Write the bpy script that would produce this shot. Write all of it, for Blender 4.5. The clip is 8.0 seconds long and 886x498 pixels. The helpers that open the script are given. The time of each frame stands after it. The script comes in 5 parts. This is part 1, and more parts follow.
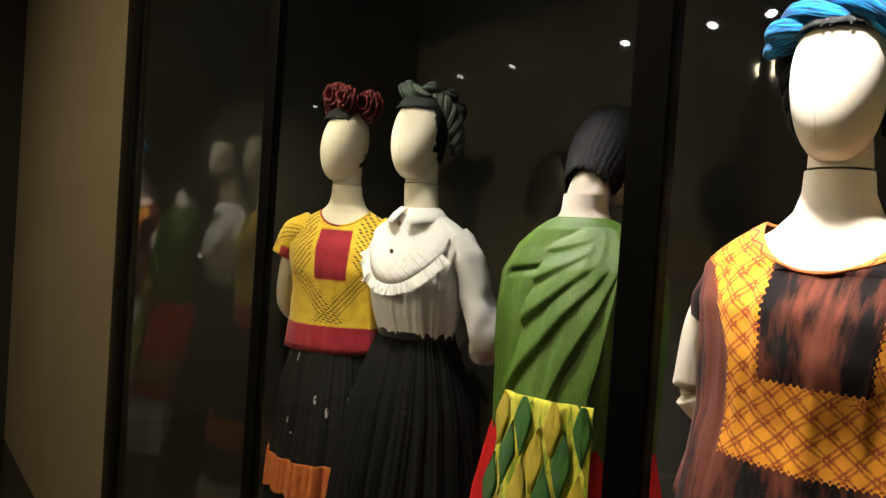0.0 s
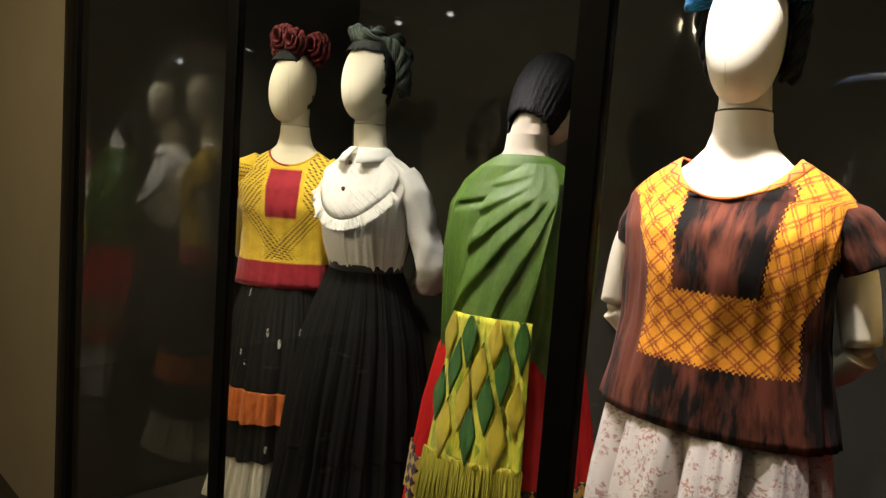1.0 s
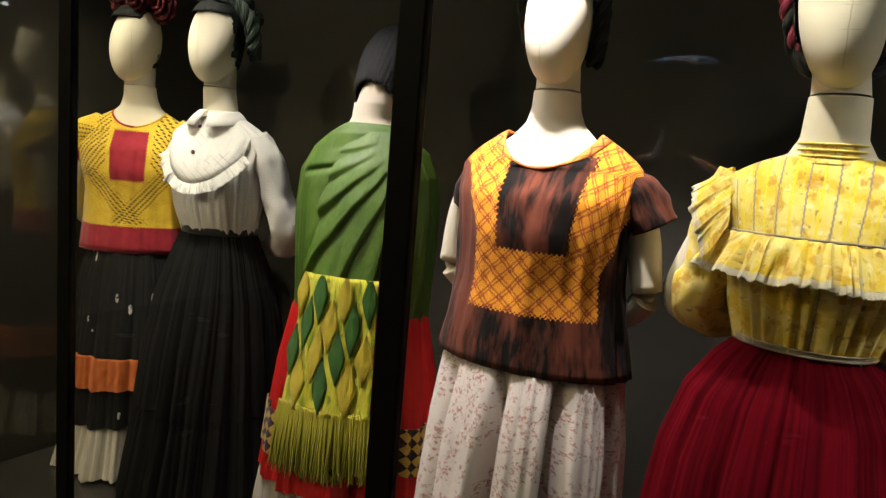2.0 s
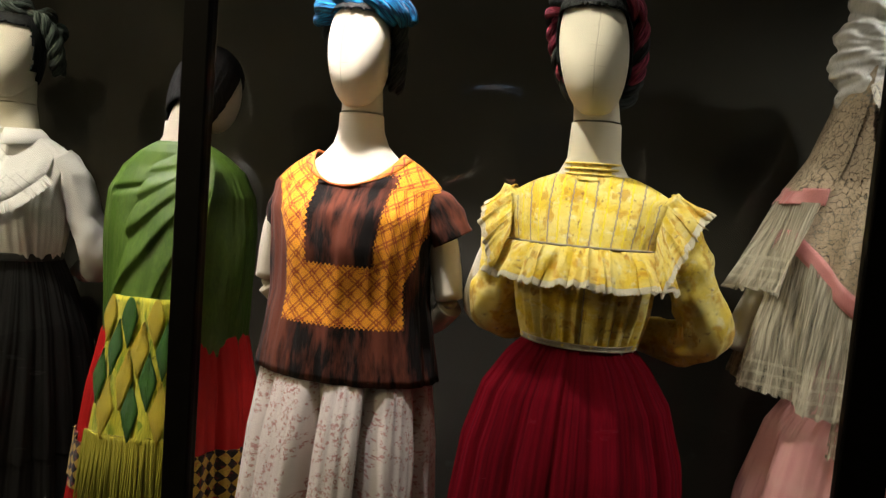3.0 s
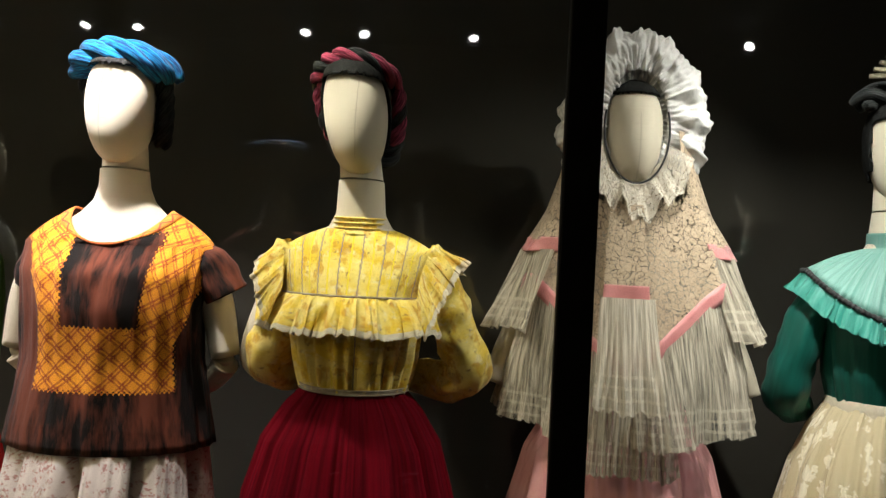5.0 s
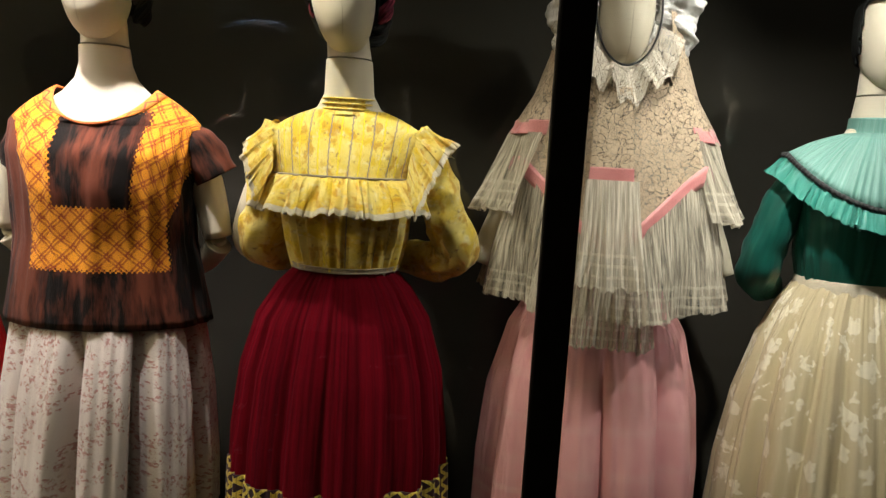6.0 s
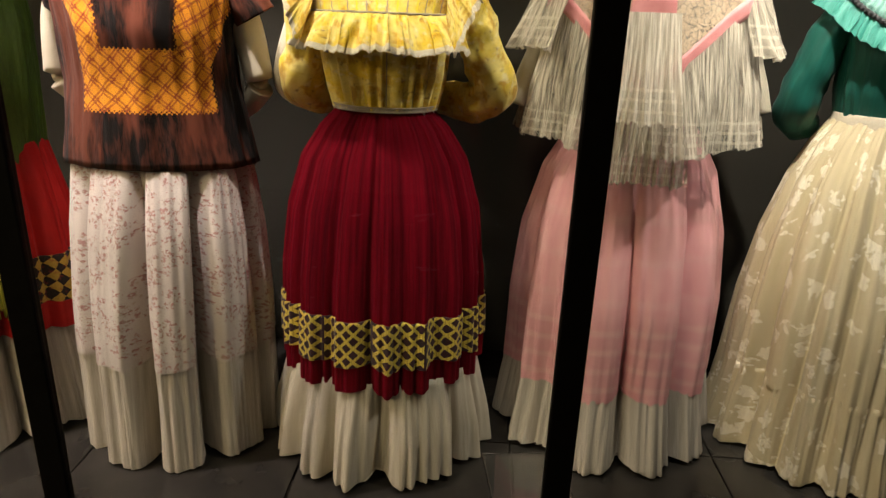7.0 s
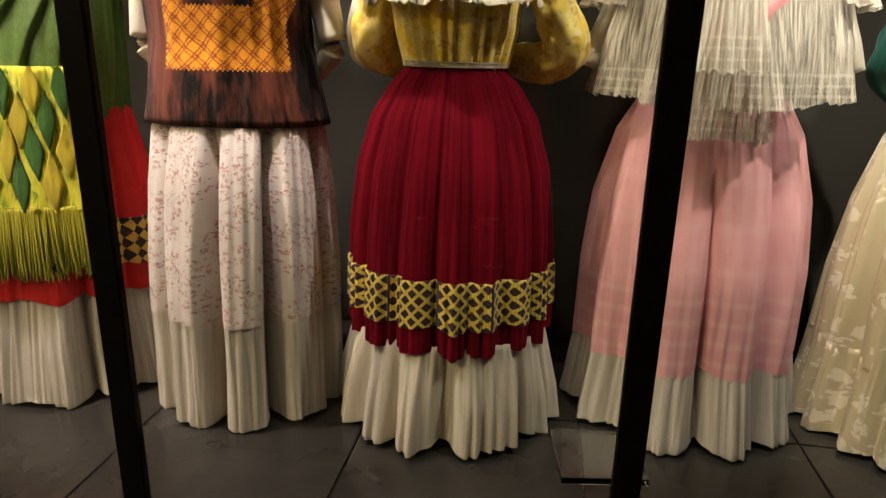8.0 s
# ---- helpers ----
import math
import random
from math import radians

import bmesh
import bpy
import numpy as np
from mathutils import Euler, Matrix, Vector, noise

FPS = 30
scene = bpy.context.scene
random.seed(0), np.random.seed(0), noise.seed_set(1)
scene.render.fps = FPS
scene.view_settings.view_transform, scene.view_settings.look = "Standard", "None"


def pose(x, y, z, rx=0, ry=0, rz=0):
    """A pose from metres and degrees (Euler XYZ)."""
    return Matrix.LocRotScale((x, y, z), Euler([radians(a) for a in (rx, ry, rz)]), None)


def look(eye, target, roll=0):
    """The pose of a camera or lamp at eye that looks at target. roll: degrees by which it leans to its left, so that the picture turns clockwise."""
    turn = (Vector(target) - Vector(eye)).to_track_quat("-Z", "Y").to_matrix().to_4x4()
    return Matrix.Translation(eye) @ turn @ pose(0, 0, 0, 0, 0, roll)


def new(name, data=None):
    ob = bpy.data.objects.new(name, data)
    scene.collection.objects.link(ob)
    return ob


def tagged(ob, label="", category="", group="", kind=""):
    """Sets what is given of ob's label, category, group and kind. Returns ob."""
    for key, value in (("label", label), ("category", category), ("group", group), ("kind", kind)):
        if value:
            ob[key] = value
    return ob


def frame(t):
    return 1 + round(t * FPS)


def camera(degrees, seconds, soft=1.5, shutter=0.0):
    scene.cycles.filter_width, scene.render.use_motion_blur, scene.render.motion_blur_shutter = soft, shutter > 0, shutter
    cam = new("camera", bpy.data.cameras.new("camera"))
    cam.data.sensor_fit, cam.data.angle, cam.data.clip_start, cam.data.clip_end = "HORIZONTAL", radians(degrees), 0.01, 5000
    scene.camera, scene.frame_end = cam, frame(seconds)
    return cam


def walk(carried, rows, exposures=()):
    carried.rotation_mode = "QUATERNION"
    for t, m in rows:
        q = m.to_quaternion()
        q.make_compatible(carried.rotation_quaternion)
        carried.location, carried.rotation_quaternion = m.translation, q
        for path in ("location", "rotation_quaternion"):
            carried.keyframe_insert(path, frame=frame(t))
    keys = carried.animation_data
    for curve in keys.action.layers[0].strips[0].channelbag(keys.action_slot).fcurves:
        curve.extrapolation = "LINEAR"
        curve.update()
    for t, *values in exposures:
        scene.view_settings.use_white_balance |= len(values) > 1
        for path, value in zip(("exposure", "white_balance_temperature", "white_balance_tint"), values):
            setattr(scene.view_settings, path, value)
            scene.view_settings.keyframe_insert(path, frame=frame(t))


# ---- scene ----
cam = camera(67.6, 8.0, soft=1.3)
PATH = [
    (0, (0.365, -0.679, 1.32), (-1.155, 0.619, 1.275), 3.9),
    (0.5, (0.386, -0.754, 1.297), (-1.108, 0.572, 1.191), 4.0),
    (1, (0.436, -0.82, 1.27), (-0.927, 0.633, 1.097), 4.2),
    (1.5, (0.492, -0.883, 1.303), (-0.754, 0.654, 1.014), 3.5),
    (1.7, (0.52, -0.876, 1.301), (-0.646, 0.722, 1.008), 4.0),
    (2.8, (0.662, -0.908, 1.28), (-0.064, 0.948, 1.114), 4.9),
    (3, (0.695, -0.903, 1.288), (0.036, 0.979, 1.132), 4.6),
    (3.5, (0.713, -0.921, 1.302), (0.278, 1.028, 1.196), 4.6),
    (4, (0.739, -0.936, 1.284), (0.484, 1.047, 1.249), 4.8),
    (4.2, (0.746, -0.945, 1.264), (0.548, 1.045, 1.292), 4.4),
    (5.3, (0.797, -0.958, 1.313), (0.711, 1.04, 1.332), 3.0),
    (5.5, (0.787, -0.962, 1.31), (0.724, 1.037, 1.299), 3.2),
    (6, (0.775, -0.986, 1.273), (0.74, 0.993, 0.988), 3.2),
    (6.5, (0.751, -1.028, 1.25), (0.636, 0.904, 0.745), 3.2),
    (7, (0.739, -1.065, 1.208), (0.658, 0.819, 0.541), 2.3),
    (7.5, (0.742, -1.08, 1.179), (0.61, 0.789, 0.48), 1.7),
    (8, (0.735, -1.087, 1.03), (0.459, 0.804, 0.439), 1.4),
]
walk(cam, [(t, look(eye, target, roll)) for t, eye, target, roll in PATH],
     [(0.0, 0.1, 5900, 4), (1.6, 0.1, 5900, 4), (3.0, -0.15, 5950, 5), (4.2, -0.15, 5900, 5), (5.6, -0.1, 5900, 4), (6.1, -0.1, 6100, 6), (7.0, 0.38, 6400, 9), (8.0, 0.66, 6400, 9)])

# ---- light ----
world = bpy.data.worlds.new("world")
scene.world = world
world.use_nodes = True
world.node_tree.nodes["Background"].inputs[0].default_value = (0.02, 0.02, 0.025, 1)
world.node_tree.nodes["Background"].inputs[1].default_value = 0.3

CEIL = 2.45          # case ceiling
LAMP_Y = 0.17
LAMPS = [            # x of the lamp head, aim (x, y, z), watts, beam, colour
    (-1.72, (-1.80, 0.66, 1.05), 62, 66, (1.0, 0.87, 0.62)),
    (-1.24, (-1.36, 0.70, 1.22), 100, 48, (1.0, 0.88, 0.70)),
    (-0.98, (-0.45, 0.60, 0.95), 185, 58, (1.0, 0.84, 0.80)),
    (-0.12, (-0.07, 0.60, 1.52), 300, 38, (1.0, 0.85, 0.80)),
    (0.17, (0.50, 0.70, 1.32), 110, 46, (1.0, 0.89, 0.70)),
    (0.71, (1.05, 0.78, 0.75), 24, 54, (1.0, 0.88, 0.72)),
    (1.26, (1.78, 0.80, 1.15), 165, 60, (1.0, 0.91, 0.80)),
    (2.04, (1.30, 0.80, 1.42), 152, 60, (1.0, 0.91, 0.78)),
]
for x, aim, watts, beam, colour in LAMPS:
    lamp = bpy.data.lights.new("spot_lamp", "SPOT")
    lamp.energy, lamp.color, lamp.spot_size, lamp.spot_blend, lamp.shadow_soft_size = watts, colour, radians(beam), 0.95, 0.028
    new("spot_lamp", lamp).matrix_world = look((x, LAMP_Y, CEIL - 0.075), aim)
lamp = bpy.data.lights.new("room_lamp", "SPOT")
lamp.energy, lamp.color, lamp.spot_size, lamp.spot_blend, lamp.shadow_soft_size = 115, (1.0, 0.78, 0.46), radians(168), 1.0, 0.08
new("room_lamp", lamp).matrix_world = look((-2.1, -2.3, 2.83), (-2.2, -1.2, 0.0))

# ---- materials ----
class Wire:
    """A node socket with arithmetic."""
    def __init__(self, nt, sock):
        self.nt, self.sock = nt, sock

    def op(self, kind, *others):
        n = self.nt.nodes.new("ShaderNodeMath")
        n.operation = kind
        for i, o in enumerate((self, *others)):
            if isinstance(o, Wire):
                self.nt.links.new(o.sock, n.inputs[i])
            else:
                n.inputs[i].default_value = o
        return Wire(self.nt, n.outputs[0])

    def __add__(self, o): return self.op("ADD", o)
    def __sub__(self, o): return self.op("SUBTRACT", o)
    def __mul__(self, o): return self.op("MULTIPLY", o)
    def __truediv__(self, o): return self.op("DIVIDE", o)
    def lt(self, o): return self.op("LESS_THAN", o)
    def gt(self, o): return self.op("GREATER_THAN", o)
    def abs(self): return self.op("ABSOLUTE")
    def sin(self): return self.op("SINE")
    def frac(self): return self.op("FRACT")
    def min(self, o): return self.op("MINIMUM", o)
    def max(self, o): return self.op("MAXIMUM", o)
    def tri(self, period): return self.op("PINGPONG", period)
    def soft(self, lo, hi):
        n = self.nt.nodes.new("ShaderNodeMapRange")
        n.clamp = True
        self.nt.links.new(self.sock, n.inputs[0])
        n.inputs[1].default_value, n.inputs[2].default_value = lo, hi
        return Wire(self.nt, n.outputs[0])


class Paint:
    """Builds one node material; u, v are metres along and up the cloth."""
    def __init__(self, name, rough=0.8, sheen=0.05, metal=0.0, spec=0.3):
        self.m = bpy.data.materials.new(name)
        self.m.use_nodes = True
        self.nt = self.m.node_tree
        self.b = self.nt.nodes["Principled BSDF"]
        self.b.inputs["Roughness"].default_value = rough
        self.b.inputs["Sheen Weight"].default_value = sheen
        self.b.inputs["Metallic"].default_value = metal
        self.b.inputs["Specular IOR Level"].default_value = spec
        uv = self.nt.nodes.new("ShaderNodeUVMap")
        sep = self.nt.nodes.new("ShaderNodeSeparateXYZ")
        self.nt.links.new(uv.outputs[0], sep.inputs[0])
        self.uv, self.u, self.v = uv.outputs[0], Wire(self.nt, sep.outputs[0]), Wire(self.nt, sep.outputs[1])
        self.obj = self.nt.nodes.new("ShaderNodeTexCoord").outputs["Object"]

    def vec(self, space, scale):
        n = self.nt.nodes.new("ShaderNodeMapping")
        self.nt.links.new(self.uv if space == "uv" else self.obj, n.inputs[0])
        n.inputs["Scale"].default_value = scale if isinstance(scale, tuple) else (scale,) * 3
        return n.outputs[0]

    def noise(self, scale, space="obj", detail=4.0, rough=0.55):
        n = self.nt.nodes.new("ShaderNodeTexNoise")
        self.nt.links.new(self.vec(space, scale), n.inputs["Vector"])
        n.inputs["Scale"].default_value, n.inputs["Detail"].default_value, n.inputs["Roughness"].default_value = 1.0, detail, rough
        return Wire(self.nt, n.outputs[0])

    def cells(self, scale, space="uv", feature="F1"):
        n = self.nt.nodes.new("ShaderNodeTexVoronoi")
        n.feature = feature
        self.nt.links.new(self.vec(space, scale), n.inputs["Vector"])
        n.inputs["Scale"].default_value = 1.0
        return Wire(self.nt, n.outputs[0])

    def mix(self, f, a, b):
        n = self.nt.nodes.new("ShaderNodeMix")
        n.data_type = "RGBA"
        for sock, val in ((n.inputs[0], f), (n.inputs[6], a), (n.inputs[7], b)):
            if isinstance(val, Wire):
                self.nt.links.new(val.sock, sock)
            else:
                sock.default_value = (*val, 1) if isinstance(val, tuple) else val
        return Wire(self.nt, n.outputs[2])

    def colour(self, c):
        self.nt.links.new(c.sock, self.b.inputs["Base Color"])
        return self

    def rough(self, r):
        self.nt.links.new(r.sock, self.b.inputs["Roughness"])
        return self

    def bump(self, h, strength=0.4, dist=0.002):
        n = self.nt.nodes.new("ShaderNodeBump")
        n.inputs["Strength"].default_value, n.inputs["Distance"].default_value = strength, dist
        self.nt.links.new(h.sock, n.inputs["Height"])
        self.nt.links.new(n.outputs[0], self.b.inputs["Normal"])
        return self

    def alpha(self, a):
        self.nt.links.new(a.sock, self.b.inputs["Alpha"])
        return self


def plain_cloth(name, a, b, rough=0.8, sheen=0.06, weave=900.0, spot=30.0, bump=0.35, spec=0.3):
    """Woven cloth between two tones, with a fine weave."""
    p = Paint(name, rough, sheen, spec=spec)
    tone = p.mix(p.noise(spot).soft(0.3, 0.7), a, b)
    w = (p.u * weave).sin() * (p.v * weave).sin()
    p.colour(tone).bump(w * 0.5 + p.noise(160) * 1.2, bump, 0.0015)
    return p.m


def streaky(name, a, b, freq=(60, 4, 1), rough=0.8, sheen=0.06, spec=0.3):
    """Cloth with vertical crinkles or velvet streaks."""
    p = Paint(name, rough, sheen, spec=spec)
    n = p.noise(freq, "uv", 5, 0.65)
    p.colour(p.mix(n.soft(0.38, 0.62), a, b)).bump(n + p.noise(220) * 0.4, 0.5, 0.003)
    return p.m


def solid(name, a, b, rough=0.5, scale=40.0, bump=0.1, metal=0.0, spec=0.5):
    p = Paint(name, rough, 0.0, metal, spec)
    n = p.noise(scale)
    p.colour(p.mix(n.soft(0.3, 0.7), a, b)).bump(p.noise(scale * 6), bump, 0.001)
    return p.m


def make_huipil_velvet(bare=False):
    p = Paint("velvet_huipil", 0.85, 0.06, spec=0.15)
    u, v = p.u, p.v
    zig = (u + v).tri(0.007) + (u - v + 3.0).tri(0.007) - 0.007
    right = (v - 1.07).max(0.0) * 0.80 + 0.245
    outer = (u + zig).lt(right) * (u + zig + (v - 1.14).max(0.0) * 0.55).gt(-0.150) * (v + zig).gt(0.957)
    square = ((u - 0.034).abs() + zig).lt(0.108) * (v + zig).gt(1.106) * (v + zig).lt(1.33)
    yellow = outer * (square * -1.0 + 1.0)
    slant = u.gt(0.10) * v.gt(1.09)                 # the side panel is cut on another slant
    wob = (p.noise((9, 9, 1), "uv", 2) - 0.5) * 0.02
    along, across = u * (slant * 0.7 + 0.75) + v + wob, u * (slant * -0.35 + 0.85) - v + 4.0 + wob
    b1, b2 = (along / 0.047).frac(), (across / 0.047).frac()
    l1 = b1.lt(0.50) * (b1 * 4.0).frac().lt(0.55)
    l2 = b2.lt(0.50) * (b2 * 4.0).frac().lt(0.55)
    lines = (l1 + l2).min(1.0) * p.noise((160, 160, 1), "uv").soft(0.30, 0.50)
    knot = b1.lt(0.50) * b2.lt(0.50)
    cloth = p.mix(p.noise(25).soft(0.3, 0.7), (0.84, 0.36, 0.020), (0.68, 0.25, 0.018))
    cloth = p.mix(lines * 0.62 + knot * 0.22, cloth, (0.22, 0.022, 0.018))
    n = p.noise((44, 10, 1), "uv", 5, 0.68)
    # pile sheen, and shade towards the right, are put into the colour
    velvet = p.mix((n * 0.36 + p.noise((7, 2.5, 1), "uv", 3) * 0.64 - u * 0.10).soft(0.44, 0.55), (0.005, 0.003, 0.002), (0.135, 0.037, 0.019))
    p.colour(velvet if bare else p.mix(yellow, velvet, cloth)).bump(n + p.noise(300) * 0.5, 0.6, 0.003)
    return p.m


def make_facing():
    p = Paint("orange_facing", 0.8, 0.05)
    line = ((p.v - (p.u / 0.022).tri(1.0) * 0.020 - 0.005).abs()).lt(0.0035)
    c = p.mix(p.noise(60).soft(0.3, 0.7), (0.70, 0.25, 0.03), (0.52, 0.16, 0.02))
    p.colour(p.mix(line * 0.9, c, (0.28, 0.03, 0.02))).bump(line + p.noise(250), 0.4, 0.002)
    return p.m


def make_huipil_yellow():
    p = Paint("embroidered_huipil", 0.8, 0.2)
    u, v = p.u, p.v
    zig = (u + v).tri(0.006) + (u - v + 3.0).tri(0.006) - 0.006
    square = (u.abs() + zig).lt(0.066) * (v + zig).gt(1.125) * (v + zig).lt(1.31)
    band = (v + zig).lt(0.955)
    side = (u + zig).gt(0.235) * v.lt(1.22)
    red = square.max(band).max(side)
    dash = ((v + u * 0.2) / 0.010).frac().lt(0.62)
    low = v.lt(1.17) * v.gt(0.965)
    chev1 = (((u + v) / 0.022).frac() - 0.5).abs().lt(0.23) * (u + v).gt(0.955) * (u + v).lt(1.043) * low
    chev2 = (((v - u) / 0.022).frac() - 0.5).abs().lt(0.23) * (v - u).gt(0.955) * (v - u).lt(1.043) * low
    up = u.abs().gt(0.085) * v.gt(1.13)
    chev3 = (((v + u.abs()) / 0.024).frac() - 0.5).abs().lt(0.23) * up * (v + u.abs()).gt(1.28)
    stitch = chev1.max(chev2).max(chev3) * dash
    yel = p.mix(p.noise(30).soft(0.3, 0.7), (0.80, 0.55, 0.03), (0.62, 0.38, 0.02))
    rd = p.mix(p.noise(40).soft(0.3, 0.7), (0.36, 0.012, 0.03), (0.26, 0.008, 0.02))
    p.colour(p.mix(red, p.mix(stitch * 0.9, yel, (0.03, 0.015, 0.01)), rd)).bump(stitch + p.noise(250), 0.4, 0.002)
    return p.m


def make_floral_yellow(stripes):
    """Yellow cotton with brushed ochre and cream petals, and zigzag stitched lines."""
    p = Paint("floral_cotton", 0.78, 0.1)
    wash = p.noise((14, 18, 1), "uv", 3, 0.6)
    petal = p.noise((30, 24, 3), "uv", 3, 0.6)
    c = p.mix(wash.soft(0.38, 0.60), (0.74, 0.52, 0.030), (0.82, 0.67, 0.20))
    c = p.mix(p.noise((24, 38, 8), "uv", 5, 0.7).soft(0.55, 0.62) * 0.6, c, (0.82, 0.74, 0.44))
    c = p.mix(petal.soft(0.54, 0.62) * 0.7, c, (0.54, 0.27, 0.012))
    c = p.mix(p.noise((60, 60, 5), "uv", 4, 0.7).soft(0.59, 0.66) * 0.75, c, (0.26, 0.13, 0.05))
    relief = p.noise((180, 60, 1), "uv")
    if stripes:
        w = (p.v / 0.006).tri(1.0) * 0.045
        grey = (((p.u / stripes + w) + 20.0).frac() - 0.5).abs().lt(0.034)
        gold = (((p.u / stripes + w) + 20.5).frac() - 0.5).abs().lt(0.042)
        c = p.mix(grey * 0.85, c, (0.26, 0.22, 0.22))
        c = p.mix(gold * 0.9, c, (0.84, 0.66, 0.02))
        relief = relief + grey.max(gold) * 0.8
    p.colour(c).bump(relief, 0.45, 0.002)
    return p.m


def make_flower_print():
    p = Paint("flower_print_cotton", 0.8, 0.2)
    big = p.noise((14, 14, 1), "uv", 2)
    cell = p.cells((80, 80, 1))
    spots = cell.lt(0.48) * p.noise((150, 150, 1), "uv", 2).gt(0.50) * big.gt(0.44)
    leaf = p.cells((140, 90, 2)).lt(0.28) * big.gt(0.48)
    c = p.mix(p.noise(12).soft(0.3, 0.7), (0.62, 0.56, 0.50), (0.52, 0.46, 0.41))
    c = p.mix(spots * 0.8, c, (0.34, 0.14, 0.12))
    c = p.mix(leaf * 0.55, c, (0.30, 0.22, 0.15))
    p.colour(c).bump(p.noise((120, 20, 1), "uv"), 0.3, 0.002)
    return p.m


def make_damask():
    p = Paint("cream_damask", 0.5, 0.08)
    k = p.cells((18, 14, 1))
    petals = (p.noise((60, 60, 1), "uv", 3) * 0.9 + k * 0.8).lt(0.72)
    c = p.mix(p.noise((30, 3, 1), "uv").soft(0.3, 0.7), (0.50, 0.41, 0.24), (0.60, 0.51, 0.33))
    c = p.mix(petals * 0.75, c, (0.84, 0.77, 0.60))
    p.colour(c).bump(petals * 0.6 + p.noise((140, 15, 1), "uv"), 0.4, 0.002)
    return p.m


def make_chain_band(v0):
    """Yellow embroidered lattice on black; v0 is the height of the band's middle."""
    p = Paint("chain_embroidery", 0.7, 0.2)
    v = p.v - v0
    a = (((p.u + v) / 0.036).frac() - 0.5).abs()
    b = (((p.u - v + 2.0) / 0.036).frac() - 0.5).abs()
    line = a.lt(0.15).max(b.lt(0.15))
    twist = (((p.u * 1.0) / 0.006).frac()).lt(0.75)
    big = (((p.u) / 0.146).frac() - 0.5).abs().lt(0.47)
    c = p.mix(p.noise(60).soft(0.3, 0.7), (0.018, 0.008, 0.010), (0.05, 0.008, 0.012))
    c = p.mix(line * big * (twist * 0.4 + 0.6), c, (0.68, 0.52, 0.07))
    p.colour(c).bump(line * big + p.noise(300) * 0.3, 0.7, 0.003)
    return p.m


def make_net():
    """Knotted shawl net: lime threads crossing in a loose lattice."""
    p = Paint("shawl_net", 0.75, 0.1)
    wu, wv = p.u + p.noise((16, 10, 1), "uv", 3) * 0.05, p.v + p.noise((14, 10, 2), "uv", 3) * 0.05
    floss = p.noise((60, 10, 1), "uv", 3)
    cross = ((wu * 15.0 + wv * 7.0).frac() - 0.5).abs().lt(0.17).max(((wu * 15.0 - wv * 7.0 + 9.0).frac() - 0.5).abs().lt(0.17))
    thread = p.noise((420, 50, 1), "uv", 4)
    c = p.mix(floss.soft(0.40, 0.60), (0.20, 0.30, 0.012), (0.66, 0.60, 0.03))
    c = p.mix(cross * 0.8, c, p.mix(thread.soft(0.35, 0.65), (0.40, 0.44, 0.02), (0.84, 0.74, 0.06)))
    # the sheet is closed; dark flecks paint the shade in its openings
    gap = p.noise((70, 40, 3), "uv", 3).soft(0.62, 0.70)
    p.colour(p.mix(gap * 0.7, c, (0.03, 0.06, 0.008))).bump(cross * 0.6 + thread * 0.8, 0.8, 0.005)
    return p.m


def make_fringe():
    p = Paint("shawl_fringe", 0.75, 0.25)
    n = p.noise((130, 2, 1), "uv", 3)
    c = p.mix(n.soft(0.42, 0.58), (0.24, 0.24, 0.012), (0.76, 0.66, 0.04))
    p.colour(c).bump(n, 0.8, 0.004)
    return p.m


def make_key_band():
    p = Paint("key_pattern_band", 0.75, 0.2)
    a = ((p.u + p.v) / 0.07).frac().lt(0.45)
    b = ((p.u - p.v + 3.0) / 0.07).frac().lt(0.45)
    k = (a - b).abs()
    c = p.mix(k, (0.02, 0.012, 0.008), (0.50, 0.32, 0.04))
    p.colour(p.mix(p.noise((60, 60, 1), "uv").soft(0.55, 0.65) * 0.5, c, (0.35, 0.02, 0.015))).bump(k + p.noise(200), 0.4, 0.002)
    return p.m


def make_sequin_black():
    p = Paint("sequinned_black", 0.7, 0.0, spec=0.2)
    k = p.cells((20, 9, 1)).lt(0.17) * p.noise((150, 60, 1), "uv").gt(0.45)
    c = p.mix(p.noise((40, 4, 1), "uv").soft(0.3, 0.7), (0.006, 0.006, 0.006), (0.014, 0.012, 0.012))
    p.colour(p.mix(k, c, (0.72, 0.70, 0.66))).bump(k + p.noise((90, 10, 1), "uv"), 0.5, 0.003)
    return p.m


def make_lace(name, a, b, scale=38.0, holes=0.10, dark=0.62):
    """Lace: raised petals packed close, with thin open gaps between them."""
    p = Paint(name, 0.85, 0.05)
    rag = p.noise((scale * 2.0, scale * 2.0, 1), "uv", 4, 0.65)
    gap = (p.cells((scale, scale * 1.1, 1), "uv", "DISTANCE_TO_EDGE") + (rag - 0.5) * 0.32).lt(0.036)
    vein = (p.cells((scale * 2.3, scale * 2.3, 3), "uv", "DISTANCE_TO_EDGE") + (rag - 0.5) * 0.3).lt(0.03)
    gap = gap.max(vein * p.noise((scale * 0.4, scale * 0.4, 4), "uv").soft(0.48, 0.56))
    tone = p.mix(p.noise((scale * 3, scale * 3, 2), "uv", 4).soft(0.3, 0.7), a, b)
    p.colour(p.mix(gap, tone, tuple(k * dark for k in a)))
    p.bump(gap * -0.8 + rag, 0.7, 0.003)
    p.alpha(gap * (holes - 1.0) + 1.0)
    return p.m


